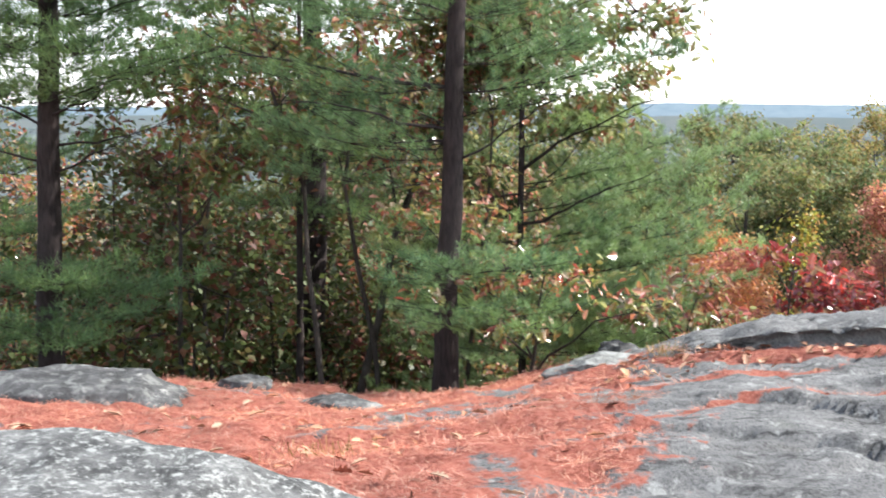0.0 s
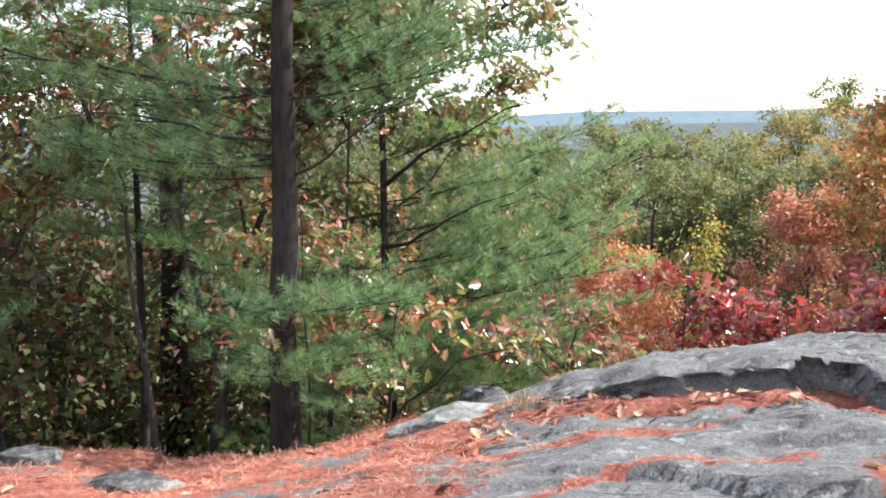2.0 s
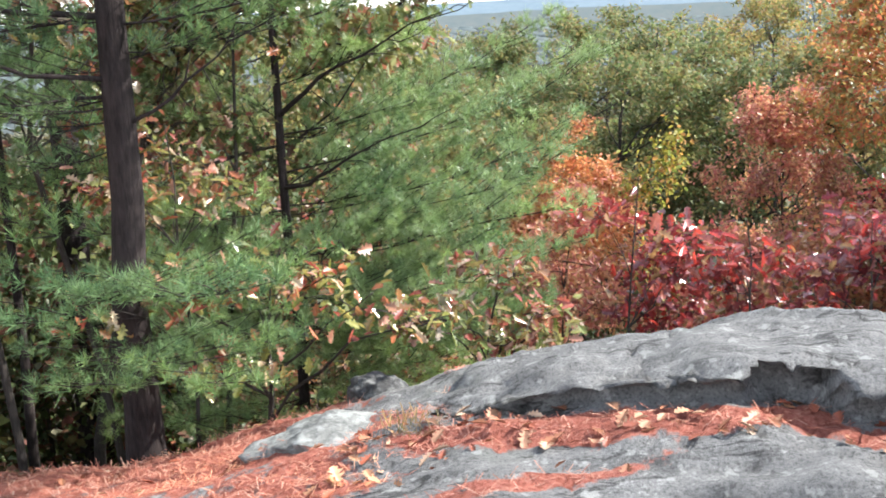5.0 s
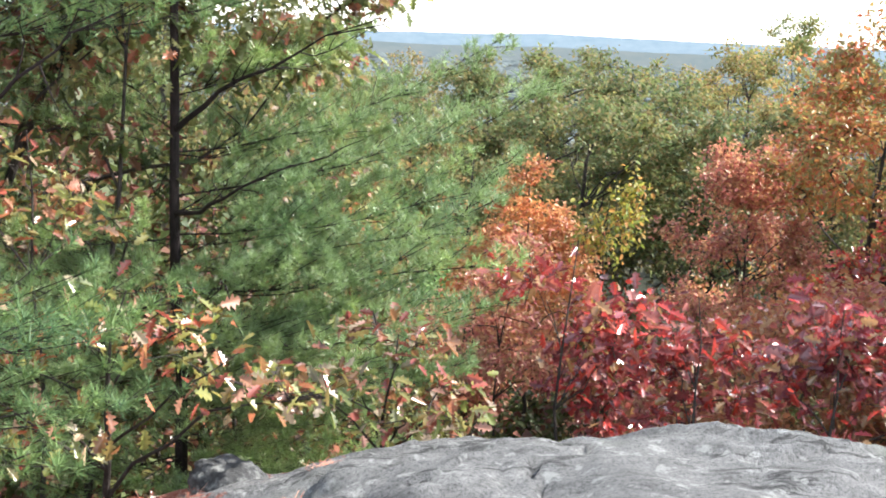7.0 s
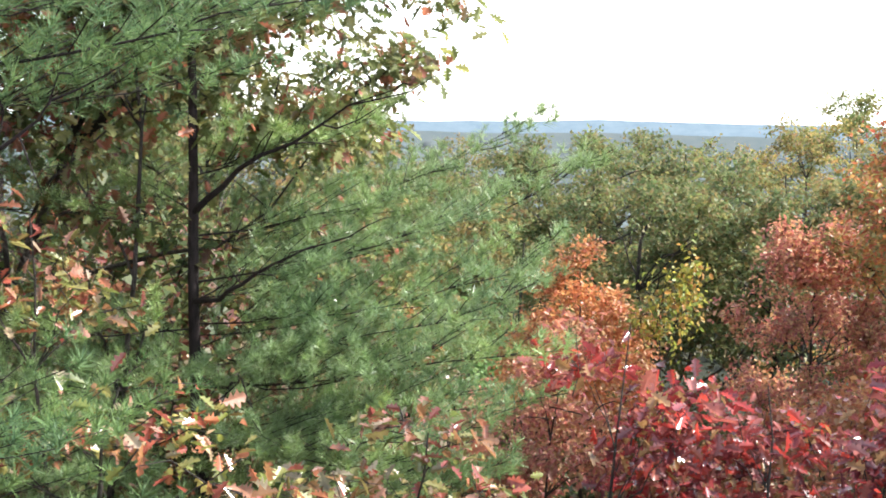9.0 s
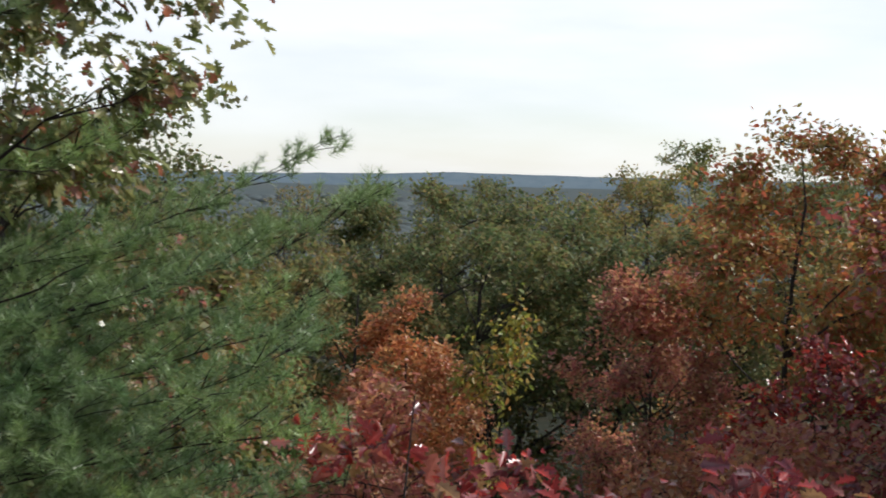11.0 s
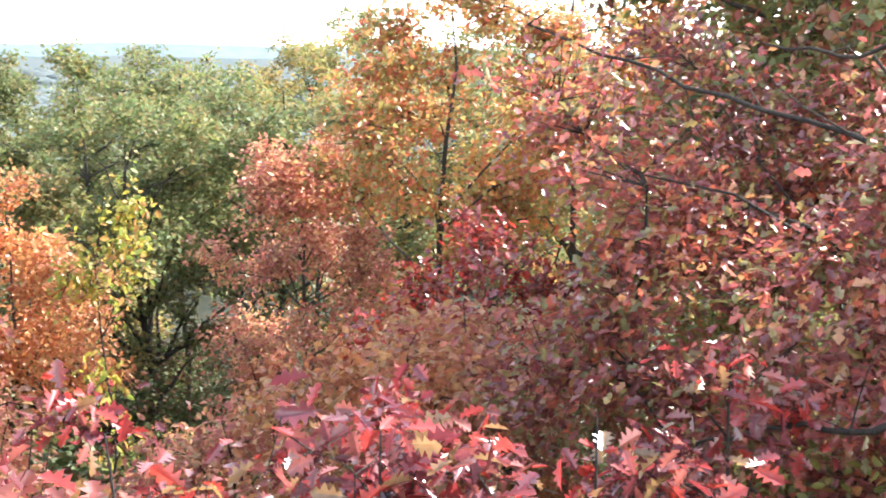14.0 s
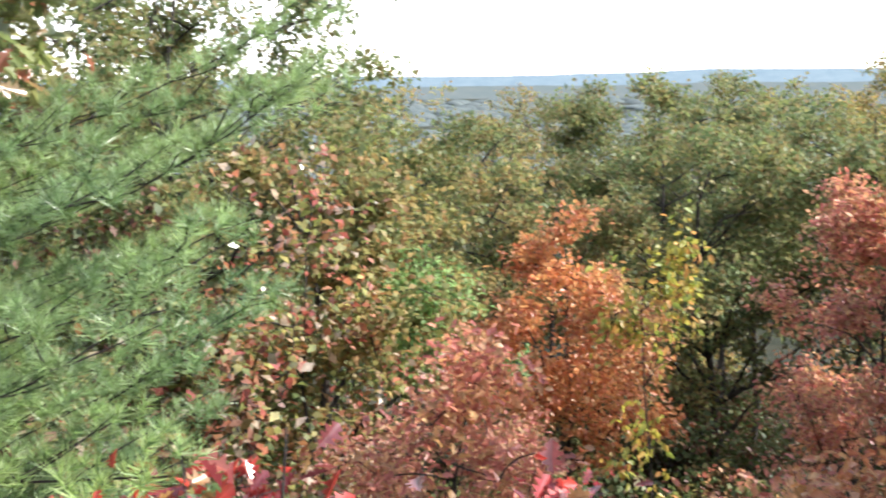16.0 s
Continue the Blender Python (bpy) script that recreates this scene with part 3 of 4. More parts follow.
def pine_tree(name, label, base, top, girth, whorls, material, seed=1, tufts=26, size=0.15, template=TUFT, gap=0.12, group="", level=None):
    """A pine. whorls: (height above the base, limbs, length, lowest and highest bearing in degrees clockwise from +y, rise); a length under 0 is a bare limb."""
    r = np.random.default_rng(seed)
    root = new(name)
    root.location = base
    tagged(root, label, "pine tree", group)
    up = 0.0 if level is None else level - base[2]
    spine = bent((0, 0, -0.2), (top[0], top[1], top[2] + up), r, 14, 0, 0.03)
    wood = Soup()
    tube(wood, spine, girth * np.r_[1.25, np.linspace(1.0, 0.2, 13)], 10)
    part("trunk", wood, PINE_BARK, root)
    for h, count, length, b0, b1, rise in whorls:
        if length < 0:
            p0 = np.array([np.interp(h + up, spine[:, 2], spine[:, j]) for j in range(3)])
            a = radians((b0 + b1) / 2)
            pts = bent(p0, p0 - np.array([math.sin(a), math.cos(a), rise]) * length, r, 9, 0.05 * length, 0.16)
            limb = Soup()
            tube(limb, pts, np.linspace(0.008 - 0.0085 * length, 0.003, 9), 6)
            for j in range(3, 9):
                e = pts[j] + (pts[j] - pts[j - 2]) * r.uniform(0.3, 0.9) + r.normal(size=3) * 0.16
                tube(limb, bent(pts[j], e, r, 4, 0, 0.15), [0.007, 0.005, 0.004, 0.002], 4)
            part("limb", limb, PINE_BARK, root, "bare dead limb")
            continue
        for i in range(count):
            a = radians(b0 + (b1 - b0) * (i + r.uniform(0.1, 0.9)) / count)
            s = np.clip(h + up + r.uniform(-gap, gap), 0, top[2] + up)
            p0 = np.array([np.interp(s, spine[:, 2], spine[:, j]) for j in range(3)])
            L = length * r.uniform(0.75, 1.1)
            d = np.array([math.sin(a), math.cos(a), rise + r.uniform(-0.04, 0.12)])
            pts = bent(p0, p0 + d * L, r, 8, -0.05 * L, 0.14)
            limb, green = Soup(), Soup()
            tube(limb, pts, np.linspace(0.004 + 0.0025 * L, 0.003, 8) * r.uniform(0.4, 1.1), 5)
            at, way = [], []
            steps = max(4, int(L / 0.17))
            for j in range(steps):
                f = 0.06 + 0.94 * (j + r.uniform(0, 1)) / steps
                q = np.array([np.interp(f, np.linspace(0, 1, 8), pts[:, m]) for m in range(3)])
                for side in (-1, 1):
                    tl = (0.3 + 0.42 * (1 - f) * min(L, 1.8)) * r.uniform(0.5, 1.2)
                    perp = np.array([d[1], -d[0], 0]) * side
                    w = d * 0.75 + perp + [0, 0, r.uniform(0.0, 0.6)]
                    w /= np.linalg.norm(w)
                    e = q + w * tl
                    tube(limb, [q, (q + e) / 2 + r.normal(size=3) * 0.015, e], [0.005, 0.004, 0.002], 3)
                    m = max(3, int(tl * tufts / 2.6))
                    g = (1 - 0.75 * np.linspace(1, 0, m) ** 1.6)[:, None]
                    at.append(q + (e - q) * g + r.normal(size=(m, 3)) * 0.022)
                    way.append(np.repeat((0.7 * w + [0, 0, 0.8])[None], m, 0))
            at, way = np.concatenate(at), np.concatenate(way)
            scatter(green, template, at, size * r.uniform(0.75, 1.2, len(at)), way * 1.7, seed * 100 + i, 0.0, 0.5)
            lo = part("limb", limb, PINE_BARK, root)
            part("needles", green, material, lo)
    return root


# ---- the pines at the edge of the rock ----
def foot(x, y):
    return (x, y, ground_z(x, y))


pine_tree("pine_tree", "tall pine with a dark straight trunk at the rock's edge", foot(0.85, 14.5), (0.1, 0.15, 9.0), 0.125, [
    (1.75 - ground_z(0.85, 14.5), 1, -2.3, 258, 258, 0.2), (1.35 - ground_z(0.85, 14.5), 1, -1.7, 250, 250, 0.14), (1.27 - ground_z(0.85, 14.5), 1, -1.0, 240, 240, 0.15), (1.04 - ground_z(0.85, 14.5), 1, -1.0, 112, 112, 0.65),
    (1.0, 3, 1.6, 80, 200, 0.05), (1.3, 3, 1.5, 70, 150, 0.05), (1.45, 2, 1.3, 140, 200, 0.02), (1.6, 1, 1.0, 230, 270, 0.1),
    (2.3, 1, 1.9, 250, 310, 0.05), (2.5, 2, 2.0, 230, 310, 0.02), (2.7, 2, 2.2, 240, 310, 0.0), (2.9, 1, 1.6, 40, 90, 0.2), (3.0, 2, 2.0, 50, 110, 0.1), (3.1, 2, 2.3, 210, 330, 0.0), (3.4, 2, 1.6, 30, 120, 0.1), (3.7, 3, 2.4, 170, 380, 0.05),
    (4.2, 5, 2.4, 0, 360, 0.05), (4.8, 6, 2.5, 0, 360, 0.1), (5.5, 6, 2.3, 0, 360, 0.2), (6.2, 5, 1.7, 0, 360, 0.25), (7.0, 5, 1.3, 0, 360, 0.3), (7.7, 5, 0.9, 0, 360, 0.4), (8.5, 4, 0.5, 0, 360, 0.6)], NEEDLE_DARK, 3, 14, 0.11)
pine_tree("pine_tree", "slender young pine with long bright green boughs", foot(1.33, 17.6), (0.0, 0.0, 7.6), 0.068, [
    (3.33, 1, -2.2, 128, 128, 0.42), (2.66, 1, -1.9, 135, 135, 0.34), (2.1, 1, -1.5, 150, 150, 0.2),
    (0.4, 3, 1.8, 60, 130, 0.0), (0.6, 3, 1.9, 180, 290, 0.0), (1.5, 3, 1.9, 190, 290, 0.1), (2.0, 3, 1.8, 200, 300, 0.12), (2.5, 2, 1.5, 200, 290, 0.15), (0.7, 4, 2.0, 50, 120, 0.08), (1.2, 3, 2.0, 180, 280, 0.05), (1.75, 2, 1.7, 190, 270, 0.05), (1.0, 4, 2.2, 45, 115, 0.12), (1.35, 4, 2.4, 45, 125, 0.16), (1.7, 4, 2.6, 50, 140, 0.18), (2.05, 4, 2.7, 45, 130, 0.2),
    (2.4, 4, 2.9, 40, 120, 0.24), (2.75, 3, 3.0, 38, 100, 0.24), (3.05, 2, 3.1, 35, 60, 0.26), (3.3, 2, 1.6, 250, 330, 0.2), (3.6, 2, 1.5, 60, 120, 0.25),
    (4.5, 4, 1.7, 0, 360, 0.3), (5.1, 4, 1.5, 0, 360, 0.35), (5.8, 4, 1.2, 0, 360, 0.4), (6.6, 4, 0.8, 0, 360, 0.5), (7.3, 4, 0.5, 0, 360, 0.7)], NEEDLE, 7, 26, 0.105, level=-2.55)
pine_tree("pine_tree", "old pine with a thick reddish trunk among oaks", foot(-2.6, 21.5), (0, 0, 13), 0.26, [
    (4.4, 3, 2.3, 90, 270, 0.0), (4.9, 4, 2.5, 90, 270, 0.05), (5.4, 5, 2.8, 60, 300, 0.05), (5.9, 5, 3.0, 60, 300, 0.1), (6.5, 6, 3.2, 0, 360, 0.1), (7.3, 6, 3.2, 0, 360, 0.15), (8.2, 5, 2.8, 0, 360, 0.2), (9.4, 5, 2.3, 0, 360, 0.25), (10.8, 5, 1.6, 0, 360, 0.35), (12.4, 5, 0.9, 0, 360, 0.5)], NEEDLE_DARK, 12, 12, 0.2, TUFT_FAR, level=-3.2)
pine_tree("pine_tree", "dark pine with bare dead lower limbs", foot(-4.0, 15.6), (0.15, 0, 11), 0.16, [
    (0.7, 5, 1.7, 40, 260, 0.05), (1.2, 5, 1.7, 60, 240, 0.1), (2.5, 1, -1.3, 100, 100, 0.35), (2.6, 1, -1.2, 250, 250, 0.3), (2.8, 1, -1.4, 80, 80, 0.15), (3.0, 1, -1.2, 270, 270, 0.5), (3.1, 1, -1.3, 120, 120, 0.4), (3.3, 5, 1.9, 40, 200, 0.2), (3.8, 8, 2.3, 30, 280, 0.1), (4.2, 9, 2.5, 0, 360, 0.1), (4.6, 9, 2.5, 0, 360, 0.1), (5.0, 9, 2.6, 0, 360, 0.1), (5.5, 8, 2.5, 0, 360, 0.15), (6.4, 5, 2.2, 0, 360, 0.2), (7.5, 5, 1.9, 0, 360, 0.25), (8.8, 5, 1.4, 0, 360, 0.3), (10.2, 5, 0.8, 0, 360, 0.5)], NEEDLE_DARK, 15, 14, 0.17, TUFT_FAR, level=-1.7)
pine_tree("pine_tree", "tall pine at the wood's edge with drooping boughs", foot(-7.0, 18.4), (0.1, 0, 11), 0.15, [
    (0.8, 4, 2.0, 40, 260, 0.0), (1.6, 4, 2.1, 40, 260, 0.05), (2.5, 5, 2.3, 30, 300, 0.05), (3.3, 5, 2.4, 0, 360, 0.05), (4.1, 6, 2.4, 0, 360, 0.1), (4.9, 6, 2.3, 0, 360, 0.1), (5.8, 5, 2.1, 0, 360, 0.15), (6.8, 5, 1.8, 0, 360, 0.2), (8.0, 5, 1.4, 0, 360, 0.3), (9.5, 5, 0.9, 0, 360, 0.4)], NEEDLE_DARK, 19, 12, 0.18, TUFT_FAR, level=-2.6)
pine_tree("pine_tree", "young pine screened by oaks", foot(-1.9, 18.2), (0.1, 0, 7.5), 0.07, [
    (2.8, 4, 1.5, 60, 300, 0.1), (3.4, 5, 1.7, 0, 360, 0.1), (4.0, 6, 1.9, 0, 360, 0.1), (4.6, 6, 1.8, 0, 360, 0.1), (5.2, 5, 1.5, 0, 360, 0.2), (6.0, 5, 1.1, 0, 360, 0.3), (7.0, 5, 0.7, 0, 360, 0.4)], NEEDLE_DARK, 18, 8, 0.15, TUFT_FAR, level=-2.6)

# ---- the oaks and maples below the brink ----
leafy_tree("maple_tree", "small maple in full orange autumn colour", foot(4.3, 27.1), (4.3, 27.1, -2.0), (1.2, 1.1, 1.65), 11000, 0.085, ORANGE, template=OVAL, seed=21, girth=0.05, clump=0.15, per=20, taper=0.6, pads=50)
leafy_tree("birch_sapling", "slim sapling with drooping yellow-green leaves", foot(5.45, 24.2), (5.45, 24.2, -1.55), (0.5, 0.45, 1.85), 800, 0.09, YELLOW, template=OVAL, seed=22, girth=0.025, clump=0.12, per=9, pads=16, droop=-0.6)
leafy_tree("oak_tree", "maroon-leaved young oak below the rock", foot(8.4, 28.9), (8.4, 28.9, -2.05), (1.6, 1.5, 2.5), 16000, 0.085, MAROON, template=OVAL, seed=123, girth=0.06, clump=0.17, per=24, limbs=14, taper=0.6, pads=44)
leafy_tree("oak_shrub", "low pinkish-maroon oak shrub", foot(3.4, 24.6), (3.4, 24.6, -2.9), (1.2, 1.1, 1.15), 6500, 0.08, MAROON, template=OVAL, seed=24, girth=0.04, clump=0.18, per=24)
leafy_tree("oak_shrub", "low pinkish-maroon oak shrub", foot(6.4, 22.6), (6.4, 22.6, -2.9), (1.3, 1.1, 1.0), 4500, 0.09, MAROON, template=OVAL, seed=25, girth=0.04, clump=0.22)
leafy_tree("oak_tree", "oak with amber, orange and green leaves", foot(9.9, 26.8), (9.9, 26.8, 0.2), (2.2, 1.8, 2.1), 12500, 0.1, AMBER, template=OVAL, taper=0.0, seed=127, girth=0.08, clump=0.2, per=28)
leafy_tree("oak_tree", "slim oak with dark red leaves", foot(9.6, 24.3), (9.6, 24.3, -2.0), (1.35, 1.2, 1.8), 6500, 0.11, SCARLET, seed=27, girth=0.06, clump=0.2, per=24)
leafy_tree("oak_tree", "red oak leaning over the rock, crimson leaves", foot(12.0, 16.2), (10.55, 19.2, -0.4), (2.35, 2.2, 2.25), 30000, 0.092, CRIMSON, seed=28, girth=0.075, clump=0.17, template=BROAD, limbs=20, per=24, taper=-0.3, pads=46, fork=0.6, boughs=[
    (0.026, (12.0, 16.3, -0.4), (9.9, 16.9, 0.62), (9.64, 18.37, 0.84), (9.16, 19.87, 1.14), (8.67, 20.98, 1.48)),
    (0.04, (12.0, 16.3, -0.2), (10.9, 17.9, 1.0), (10.67, 18.57, 1.5), (10.46, 18.97, 1.97), (10.2, 19.6, 2.8)),
    (0.024, (10.7, 18.5, 1.42), (10.38, 18.56, 1.4), (10.15, 18.99, 1.27), (9.98, 19.61, 1.35)),
    (0.026, (12.0, 16.2, -1.2), (9.15, 16.4, 0.1), (8.98, 16.8, -0.5), (8.75, 17.43, -0.66), (8.5, 17.8, -0.86))])
leafy_tree("oak_tree", "young oak with crimson leaves beside the red oak", foot(10.2, 18.1), (9.95, 17.8, -0.1), (1.1, 0.9, 1.15), 5500, 0.092, CRIMSON, template=BROAD, seed=228, girth=0.04, clump=0.17, per=18, pads=22)
leafy_tree("oak_tree", "tall oak with russet and olive leaves", foot(13.9, 22.6), (13.7, 22.6, 2.1), (3.1, 2.5, 3.9), 44000, 0.135, GOLDEN, template=OVAL, taper=0.1, seed=29, girth=0.13, clump=0.34, limbs=16, per=24, pads=64)
leafy_tree("oak_tree", "oak with thin amber and olive leaves", foot(16.5, 27), (16.3, 27, 1.6), (3.0, 2.6, 3.6), 12000, 0.16, AMBER, template=SPECK, taper=0.1, seed=129, girth=0.12, clump=0.3, limbs=14, per=24)
leafy_tree("oak_tree", "oak with olive and russet leaves", foot(12.4, 28.5), (12.4, 28.5, 0.1), (2.6, 2.0, 3.0), 8000, 0.13, AMBER, template=OVAL, seed=30, girth=0.1, clump=0.28)
for i, (x, y, top) in enumerate([(4.5, 16.8, 0.4), (5.35, 16.5, 0.1), (6.3, 16.3, 0.1), (7.3, 16.6, 0.0), (8.3, 17.2, 0.0), (5.0, 18.4, -0.5), (6.9, 18.3, -0.5)]):
    leafy_tree("oak_sapling", "red oak sapling with glossy crimson leaves", foot(x, y), (x, y, top - 0.75), (0.42 if i == 0 else 0.65, 0.45, 0.75), (380, 360, 380, 380, 380, 420, 420)[i], 0.14, SCARLET, seed=40 + i, girth=0.025, clump=0.16, template=LOBED, limbs=6, per=9, group="red oak saplings below the rock")
leafy_tree("oak_sapling", "oak sapling with coppery pink leaves", foot(4.2, 21.8), (4.2, 21.8, -1.75), (0.75, 0.6, 1.1), 2200, 0.09, MAROON, seed=47, girth=0.03, clump=0.18)
for i, (x, y) in enumerate([(9.3, 20.9), (10.9, 21.6), (8.6, 22.2), (12.2, 20.2), (7.4, 20.6), (11.6, 17.6), (9.9, 17.7)]):
    leafy_tree("oak_sapling", "oak sapling with red and olive leaves", foot(x, y), (x, y, -2.15), (1.25, 1.1, 1.45), 5200, 0.09, (RUSSET, GOLDEN, MAROON, CRIMSON, ORANGE, CRIMSON, GOLDEN)[i], template=OVAL, seed=300 + i, girth=0.035, clump=0.2, per=18, group="oak saplings under the red oak")
# turning oak boughs in front of the pines
leafy_tree("oak_sapling", "oak sapling with turning brown and green leaves", foot(1.6, 14.9), (1.9, 14.6, -0.15), (1.5, 0.6, 0.45), 400, 0.12, MIXED, seed=50, girth=0.03, clump=0.17, template=LOBED, per=8)
leafy_tree("oak_sapling", "oak sapling with pale shining leaves", foot(3.2, 15.9), (3.35, 15.3, -0.5), (0.7, 0.5, 0.45), 420, 0.12, MIXED, seed=51, girth=0.025, clump=0.14, template=LOBED, per=8)
leafy_tree("oak_sapling", "oak sapling with russet leaves beside the young pine", foot(0.5, 16.6), (0.6, 16.3, 0.45), (0.95, 0.6, 0.55), 420, 0.125, MIXED, seed=53, girth=0.03, clump=0.15, template=LOBED, per=8)
leafy_tree("oak_tree", "crooked oak with green and russet leaves", foot(-1.0, 18.5), (1.55, 18.1, 2.7), (1.8, 1.2, 1.75), 8500, 0.135, SHINING, lean=(-0.9, 0), seed=152, girth=0.09, clump=0.2, template=LOBED, limbs=14, pads=30, fork=0.5)

# crooked stems and understorey behind the pines
for i, (bx, by, cx, cy, cz, bow) in enumerate([(-0.7, 15.8, -1.6, 15.7, 1.7, 0.25), (-0.2, 17.0, -0.35, 17.0, 1.9, -0.15), (0.35, 17.4, 0.75, 17.5, 1.6, 0.2), (-2.4, 16.6, -2.9, 16.8, 1.2, -0.2), (-3.2, 18.0, -2.7, 18.2, 1.8, 0.2)]):
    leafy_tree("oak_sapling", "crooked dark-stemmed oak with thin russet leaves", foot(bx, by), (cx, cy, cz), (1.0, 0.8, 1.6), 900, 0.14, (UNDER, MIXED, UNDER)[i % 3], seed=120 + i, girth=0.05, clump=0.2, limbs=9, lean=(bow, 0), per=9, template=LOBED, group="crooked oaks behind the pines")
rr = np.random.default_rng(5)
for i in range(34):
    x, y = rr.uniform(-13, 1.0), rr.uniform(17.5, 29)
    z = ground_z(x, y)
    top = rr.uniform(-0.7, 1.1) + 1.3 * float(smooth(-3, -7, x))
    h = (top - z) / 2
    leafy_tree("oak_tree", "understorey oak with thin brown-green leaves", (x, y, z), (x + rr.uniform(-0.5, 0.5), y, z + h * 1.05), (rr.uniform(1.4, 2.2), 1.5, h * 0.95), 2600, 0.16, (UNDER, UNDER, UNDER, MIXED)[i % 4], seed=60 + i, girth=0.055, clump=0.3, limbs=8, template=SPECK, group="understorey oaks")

# green oaks on the slope
for i, (x, y, top, rx) in enumerate([(-3.6, 33.5, 3.4, 4.6), (-0.6, 31.0, -0.3, 2.8), (-3.5, 29.5, 0.6, 3.0), (-4.5, 36, 1.5, 3.6), (3.0, 38, -1.5, 3.2), (6.5, 40, -0.3, 3.4), (10, 41, 0.3, 3.4), (13.5, 42, 0.6, 3.5), (8, 48, 0.6, 3.8), (17, 44, 0.9, 3.6), (12.5, 53, 1.3, 3.8), (3, 52, 0.2, 3.6), (-2, 47, -0.5, 3.8), (17, 36, 0.6, 3.0), (21, 52, 2.0, 4), (-9, 42, 1.5, 4), (26, 44, 2.0, 4), (1, 45, -0.6, 3.6), (5, 46, 0.1, 3.6), (-6, 52, 0.3, 4), (16, 58, 1.9, 4), (7, 58, 0.3, 4), (-1, 60, 0.2, 4.2), (23, 60, 2.8, 4.2)]):
    leafy_tree("oak_tree", "green oak turning olive on the slope below", foot(x, y), (x, y, top - 2.9), (rx, rx, 3.7), 13000, 0.155, (GREEN, OLIVE)[i % 3 == 1], template=SPECK, seed=80 + i, girth=0.14, clump=0.26, limbs=26, per=40, taper=0.15, group="green oaks on the slope")
leafy_tree("bush", "round pale green bush on the slope", foot(1.1, 33.0), (1.1, 33.0, -3.3), (1.6, 1.5, 1.6), 5000, 0.14, PALE, template=OVAL, seed=97, girth=0.05, clump=0.25)

# low growth that fills the slope between the trees
rs = np.random.default_rng(77)
for i in range(30):
    x, y = (rs.uniform(-2, 18), rs.uniform(37, 46)) if i < 14 else (rs.uniform(6, 16), rs.uniform(44, 66))
    z = ground_z(x, y)
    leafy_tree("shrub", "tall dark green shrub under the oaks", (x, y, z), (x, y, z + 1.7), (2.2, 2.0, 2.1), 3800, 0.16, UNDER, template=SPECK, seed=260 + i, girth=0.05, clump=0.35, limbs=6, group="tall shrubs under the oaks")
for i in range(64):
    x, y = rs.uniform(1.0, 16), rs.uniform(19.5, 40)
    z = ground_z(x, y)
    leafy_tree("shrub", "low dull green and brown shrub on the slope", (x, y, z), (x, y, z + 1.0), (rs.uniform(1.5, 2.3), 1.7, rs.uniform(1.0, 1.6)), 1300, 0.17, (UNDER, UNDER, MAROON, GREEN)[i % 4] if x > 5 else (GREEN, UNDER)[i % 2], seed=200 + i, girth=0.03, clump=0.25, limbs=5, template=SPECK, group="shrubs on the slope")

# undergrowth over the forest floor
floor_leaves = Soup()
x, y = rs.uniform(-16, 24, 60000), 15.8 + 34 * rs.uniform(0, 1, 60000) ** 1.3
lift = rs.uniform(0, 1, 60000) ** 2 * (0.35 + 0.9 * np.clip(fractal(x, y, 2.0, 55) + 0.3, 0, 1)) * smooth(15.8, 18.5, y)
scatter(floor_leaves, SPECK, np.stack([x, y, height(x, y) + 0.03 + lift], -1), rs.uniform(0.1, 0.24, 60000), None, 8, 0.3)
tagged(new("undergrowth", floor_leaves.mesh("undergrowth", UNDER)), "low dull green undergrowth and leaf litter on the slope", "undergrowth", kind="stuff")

# more oaks farther down, grown from the same stock
stock = []
for i, (m, x, y) in enumerate([(GREEN, 30, 62), (OLIVE, -14, 60), (GREEN, 5, 66), (AMBER, 17, 64)]):
    z = ground_z(x, y)
    stock.append(leafy_tree("oak_tree", "distant oak in green and olive leaf", (x, y, z), (x, y, z + 6.0), (3.6, 3.6, 3.4), 2800, 0.33, m, template=SPECK, seed=140 + i, girth=0.15, clump=0.4, limbs=6, per=20, taper=0.2, group="distant oaks"))
rc = np.random.default_rng(31)
for i in range(52):
    a, d = radians(rc.uniform(-48, 55)), 48 + 150 * rc.uniform(0, 1) ** 1.3
    x, y = 4 + math.sin(a) * d, 9 + math.cos(a) * d
    s = rc.uniform(0.85, 1.3)
    copy = copy_thing(stock[i % 4], pose(x, y, ground_z(x, y) - 0.3, 0, 0, rc.uniform(0, 360)))
    copy.scale = (s, s, s)

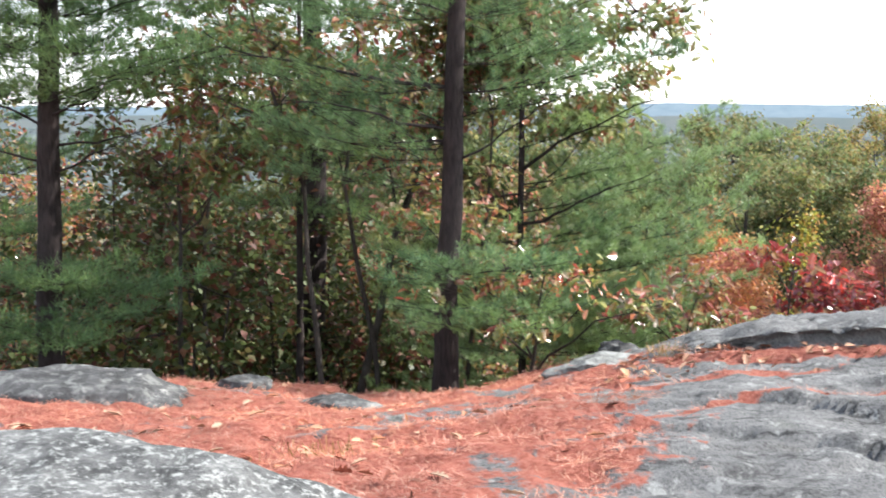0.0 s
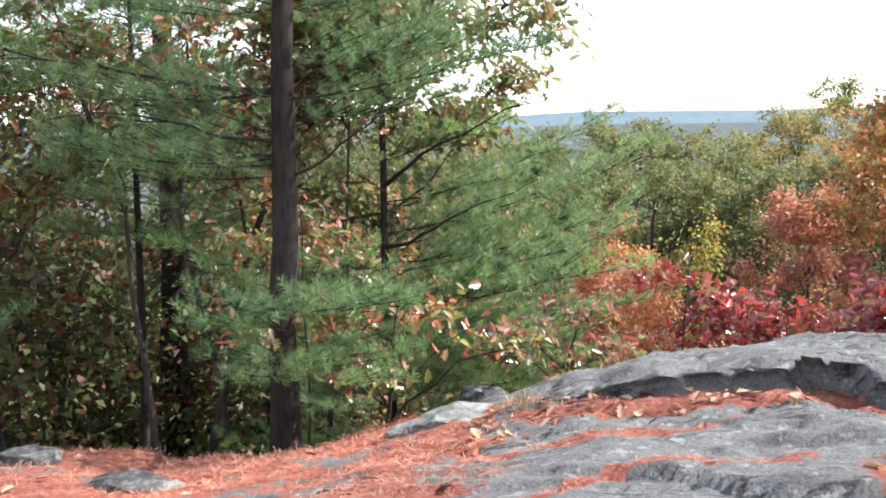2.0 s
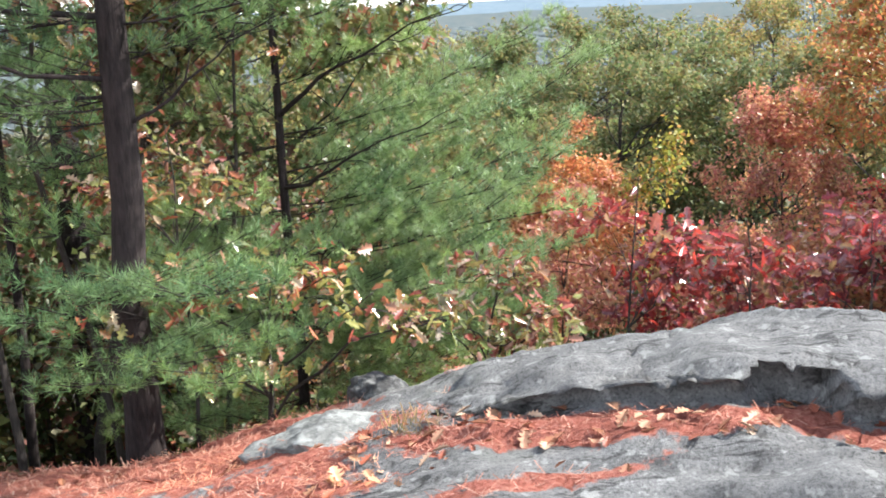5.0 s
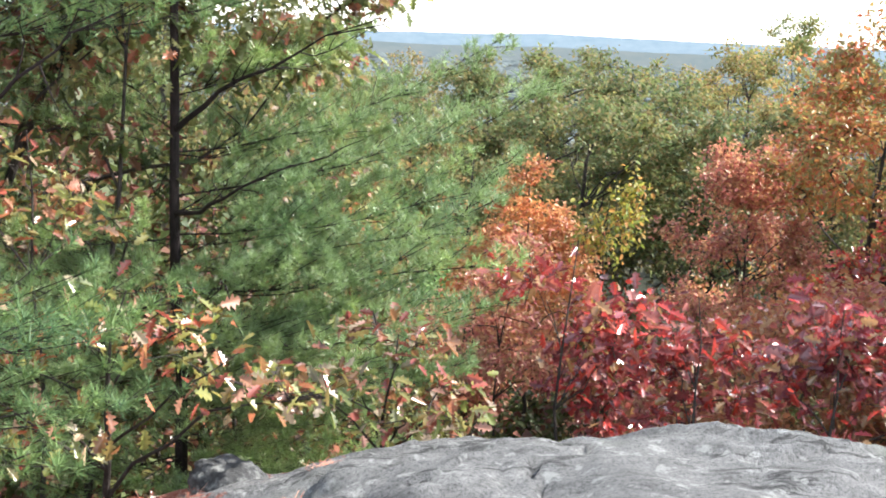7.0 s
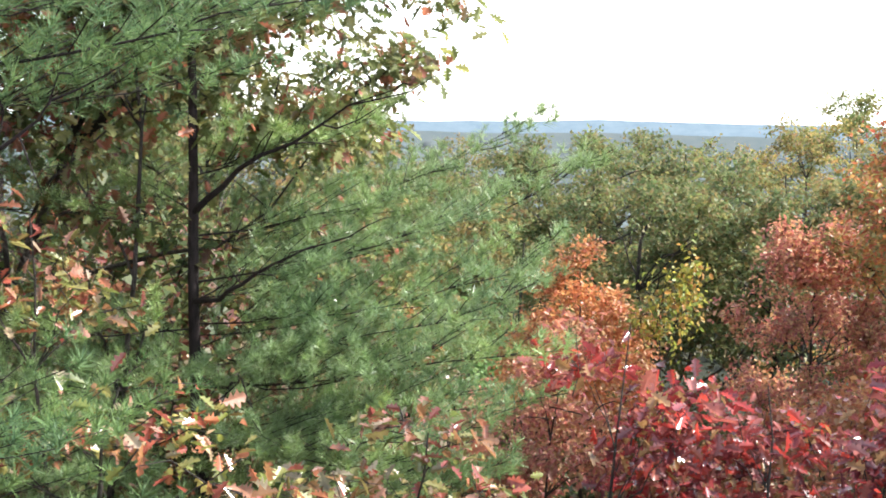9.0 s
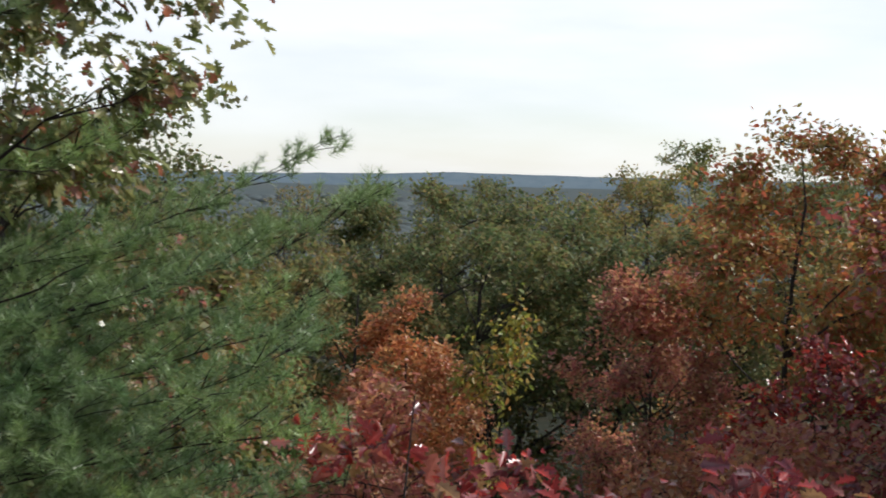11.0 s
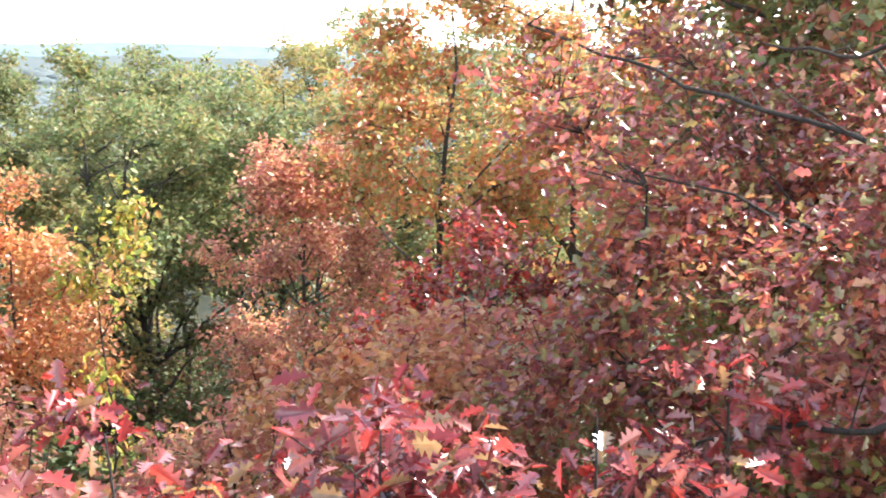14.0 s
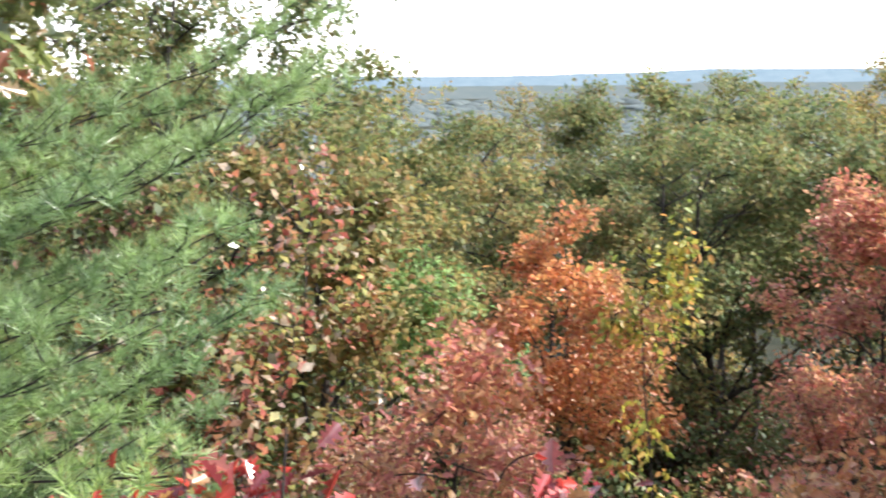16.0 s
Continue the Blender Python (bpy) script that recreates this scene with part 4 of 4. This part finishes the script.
# ---- the far woods and ridges ----
rf = np.random.default_rng(9)
DOME = np.array([(math.cos(a) * c, math.sin(a) * c, s) for c, s in ((1.0, -0.1), (0.8, 0.4), (0.45, 0.8)) for a in np.linspace(0, 2 * np.pi, 7, endpoint=False)] + [(0, 0, 1.05)])
DF = np.array([(k * 7 + j, k * 7 + (j + 1) % 7, (k + 1) * 7 + (j + 1) % 7, (k + 1) * 7 + j) for k in range(2) for j in range(7)])
DT = np.array([(14 + j, 14 + (j + 1) % 7, 21) for j in range(7)])
for near, far, n, skin in ((120, 480, 3000, MID_WOODS), (450, 2400, 4600, HAZED_WOODS)):
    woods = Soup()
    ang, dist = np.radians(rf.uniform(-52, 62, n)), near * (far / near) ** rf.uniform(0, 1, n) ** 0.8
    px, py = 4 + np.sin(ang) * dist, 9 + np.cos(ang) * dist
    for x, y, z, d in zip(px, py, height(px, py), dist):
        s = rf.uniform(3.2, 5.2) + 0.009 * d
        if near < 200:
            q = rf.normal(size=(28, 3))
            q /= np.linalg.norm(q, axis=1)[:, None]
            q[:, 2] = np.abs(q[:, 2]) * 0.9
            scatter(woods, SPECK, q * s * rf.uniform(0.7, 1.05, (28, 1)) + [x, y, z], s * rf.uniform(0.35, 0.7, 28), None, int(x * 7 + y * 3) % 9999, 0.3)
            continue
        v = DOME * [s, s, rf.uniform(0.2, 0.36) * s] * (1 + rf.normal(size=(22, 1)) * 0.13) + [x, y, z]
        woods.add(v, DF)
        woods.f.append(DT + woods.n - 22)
    tagged(new("far_woods", woods.mesh("far_woods", skin)), "autumn woods spread over the valley floor, haze tint painted in farther off", "woods", kind="stuff")

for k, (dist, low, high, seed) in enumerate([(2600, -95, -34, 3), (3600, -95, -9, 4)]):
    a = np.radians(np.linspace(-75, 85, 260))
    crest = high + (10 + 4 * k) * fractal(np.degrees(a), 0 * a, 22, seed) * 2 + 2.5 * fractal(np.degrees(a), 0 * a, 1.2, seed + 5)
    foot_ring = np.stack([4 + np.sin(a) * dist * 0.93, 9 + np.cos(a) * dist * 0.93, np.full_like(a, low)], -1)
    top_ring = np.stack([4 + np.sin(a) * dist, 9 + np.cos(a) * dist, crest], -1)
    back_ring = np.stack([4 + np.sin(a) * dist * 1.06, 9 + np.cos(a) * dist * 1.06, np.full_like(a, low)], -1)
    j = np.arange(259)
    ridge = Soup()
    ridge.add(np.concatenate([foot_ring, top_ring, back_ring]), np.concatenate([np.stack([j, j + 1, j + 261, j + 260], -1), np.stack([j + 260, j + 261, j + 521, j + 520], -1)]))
    tagged(new("backdrop", ridge.mesh("backdrop", (HAZED_WOODS, HAZED_RIDGE)[k])), "low wooded ridge along the horizon, painted with the blue of haze", "ridge", kind="structure")


# ---- boulders ----
def boulder(label, at, size, seed, turn=0.0, material=None):
    """A broken rock: a rounded lump cut by a few rough planes."""
    r = random.Random(seed)
    cuts = []
    for k in range(9):
        n = Vector((r.uniform(-1, 1), r.uniform(-1, 1), r.uniform(-0.5, 0.9))).normalized()
        cuts.append((n, r.uniform(0.55, 0.82)))
    cuts.append((Vector((0.08, -0.1, 1)).normalized(), 0.6))
    bm = bmesh.new()
    bmesh.ops.create_icosphere(bm, subdivisions=5, radius=1)
    for v in bm.verts:
        p = v.co.copy()
        for n, d in cuts:
            over = p.dot(n) - d - 0.05 * noise.noise(p * 3 + Vector((seed, 0, 0)))
            if over > 0:
                p -= n * over * 0.93
        f = 1 + 0.10 * noise.noise(p * 2 + Vector((seed, 0, 0))) + 0.06 * noise.noise(p * 6 + Vector((0, seed, 0))) + 0.035 * noise.noise(p * 15)
        v.co = Vector((p.x * size[0], p.y * size[1], p.z * size[2])) * f * 1.25
    me = bpy.data.meshes.new("boulder")
    bm.to_mesh(me)
    bm.free()
    me.materials.append(material or BOULDER)
    me.polygons.foreach_set("use_smooth", np.ones(len(me.polygons), bool))
    ob = new("boulder", me)
    ob.matrix_world = pose(at[0], at[1], at[2], 0, 0, turn)
    return tagged(ob, label, "rock")


boulder("long grey boulder among pine needles", (-1.55, 11.7, ground_z(-1.55, 11.7) - 0.03), (0.95, 0.42, 0.27), 3, 12)
boulder("dark rounded boulder at the rock's brink", (2.62, 14.25, ground_z(2.62, 14.25) - 0.01), (0.21, 0.18, 0.17), 5, 20)
boulder("pale flat stone slab over a dark hollow", (2.52, 13.1, ground_z(2.52, 13.1) - 0.035), (0.48, 0.28, 0.15), 9, -12, PALE_ROCK)
boulder("small grey stone half sunk in needles", (-0.75, 13.0, ground_z(-0.75, 13.0) + 0.03), (0.24, 0.18, 0.14), 11, 30)
boulder("flat grey stone in the needles", (0.35, 12.3, ground_z(0.35, 12.3)), (0.42, 0.2, 0.12), 6, 5)

boulder("broad hump of grey rock blotched with white lichen", (0.3, 8.1, ground_z(0.3, 8.1) - 0.04), (1.2, 0.78, 0.34), 14, -6, LICHEN_ROCK)


def rock_block(label, at, size, turn):
    """A flat-topped block of ledge rock with broken edges."""
    bm = bmesh.new()
    bmesh.ops.create_cube(bm, size=2)
    bmesh.ops.subdivide_edges(bm, edges=bm.edges[:], cuts=17, use_grid_fill=True)
    for v in bm.verts:
        p = v.co.copy()
        edge = sorted((abs(p.x), abs(p.y), abs(p.z)))[1]
        p *= 1 - 0.05 * max(0.0, edge - 0.85) / 0.15
        q = Vector((p.x * size[0], p.y * size[1], p.z * size[2]))
        n = noise.noise(q * 2.2) * 0.04 + noise.noise(q * 6 + Vector((3, 0, 0))) * 0.022 + noise.noise(q * 17) * 0.012
        q += p.normalized() * n
        if p.y < 0:
            q.y += 0.34 * max(0.0, 0.85 - p.z) * -p.y
        q.x += 0.06 * noise.noise(Vector((0, q.y * 5, q.z * 3)))
        q.y += 0.08 * noise.noise(Vector((q.x * 4, 0, q.z * 9)))
        v.co = q
    me = bpy.data.meshes.new("rock_block")
    bm.to_mesh(me)
    bm.free()
    me.materials.append(BOULDER)
    ob = new("rock_block", me)
    ob.matrix_world = pose(*at, 0, 0, turn)
    return tagged(ob, label, "rock")


rock_block("square-edged grey rock block beside dry grass", (6.1, 11.2, -0.22), (0.84, 0.5, 0.23), -3)


# ---- what has fallen on the rock ----
rn = np.random.default_rng(12)


def strewn(count, lo, hi, least):
    """Places on the ground where needles gather."""
    x, y = rn.uniform(lo[0], hi[0], count), rn.uniform(lo[1], hi[1], count)
    keep = needle_cover(x, y) + 0.45 * fractal(x, y, 0.5, 90) > least
    x, y = x[keep], y[keep]
    return np.stack([x, y, height(x, y) + 0.006], -1)


BLADE = (np.array([(0, -0.014, 0), (0, 0.014, 0), (0.55, 0.012, 0.08), (1, 0, 0.0), (0.55, -0.012, 0.08)], float), np.array([(0, 1, 2, 4), (4, 2, 3, 3)]))
litter = Soup()
at = strewn(60000, (-2.2, 7.4), (5.6, 14.2), 0.5)
scatter(litter, BLADE, at, 0.12 * rn.uniform(0.6, 1.3, len(at)), None, 4, 0.85)
tagged(new("fallen_needles", litter.mesh("fallen_needles", FALLEN)), "dry red-brown pine needles strewn over the rock", "pine needles", kind="stuff")

leaves = Soup()
at = np.concatenate([strewn(260, (2.6, 12.0), (5.6, 12.9), 0.4), strewn(420, (-1.8, 8.0), (4.5, 14.0), 0.55), strewn(160, (4.5, 9.8), (5.6, 11.6), 0.4)])
scatter(leaves, LOBED, at + [0, 0, 0.012], 0.10 * rn.uniform(0.6, 1.3, len(at)), None, 5, 0.6)
tagged(new("fallen_leaves", leaves.mesh("fallen_leaves", DEAD)), "curled brown oak leaves lying on the rock", "leaves", kind="stuff")

grass = Soup()
for x, y, n, spread_by in ((5.2, 10.95, 300, 0.07), (5.25, 11.35, 300, 0.08), (5.5, 11.8, 220, 0.1), (6.2, 12.3, 200, 0.2), (2.95, 12.75, 110, 0.07), (0.9, 9.9, 90, 0.15)):
    p = np.stack([rn.normal(x, spread_by, n), rn.normal(y, spread_by, n)], -1)
    p = np.concatenate([p, height(p[:, 0], p[:, 1])[:, None] - 0.01], -1)
    scatter(grass, BLADE, p, 0.15 * rn.uniform(0.4, 1.4, n), [0, 0, 1.2], int(n), 0.0, 0.5)
tagged(new("dry_grass", grass.mesh("dry_grass", STRAW)), "tufts of dry straw-coloured grass in the rock's cracks", "grass", kind="stuff")
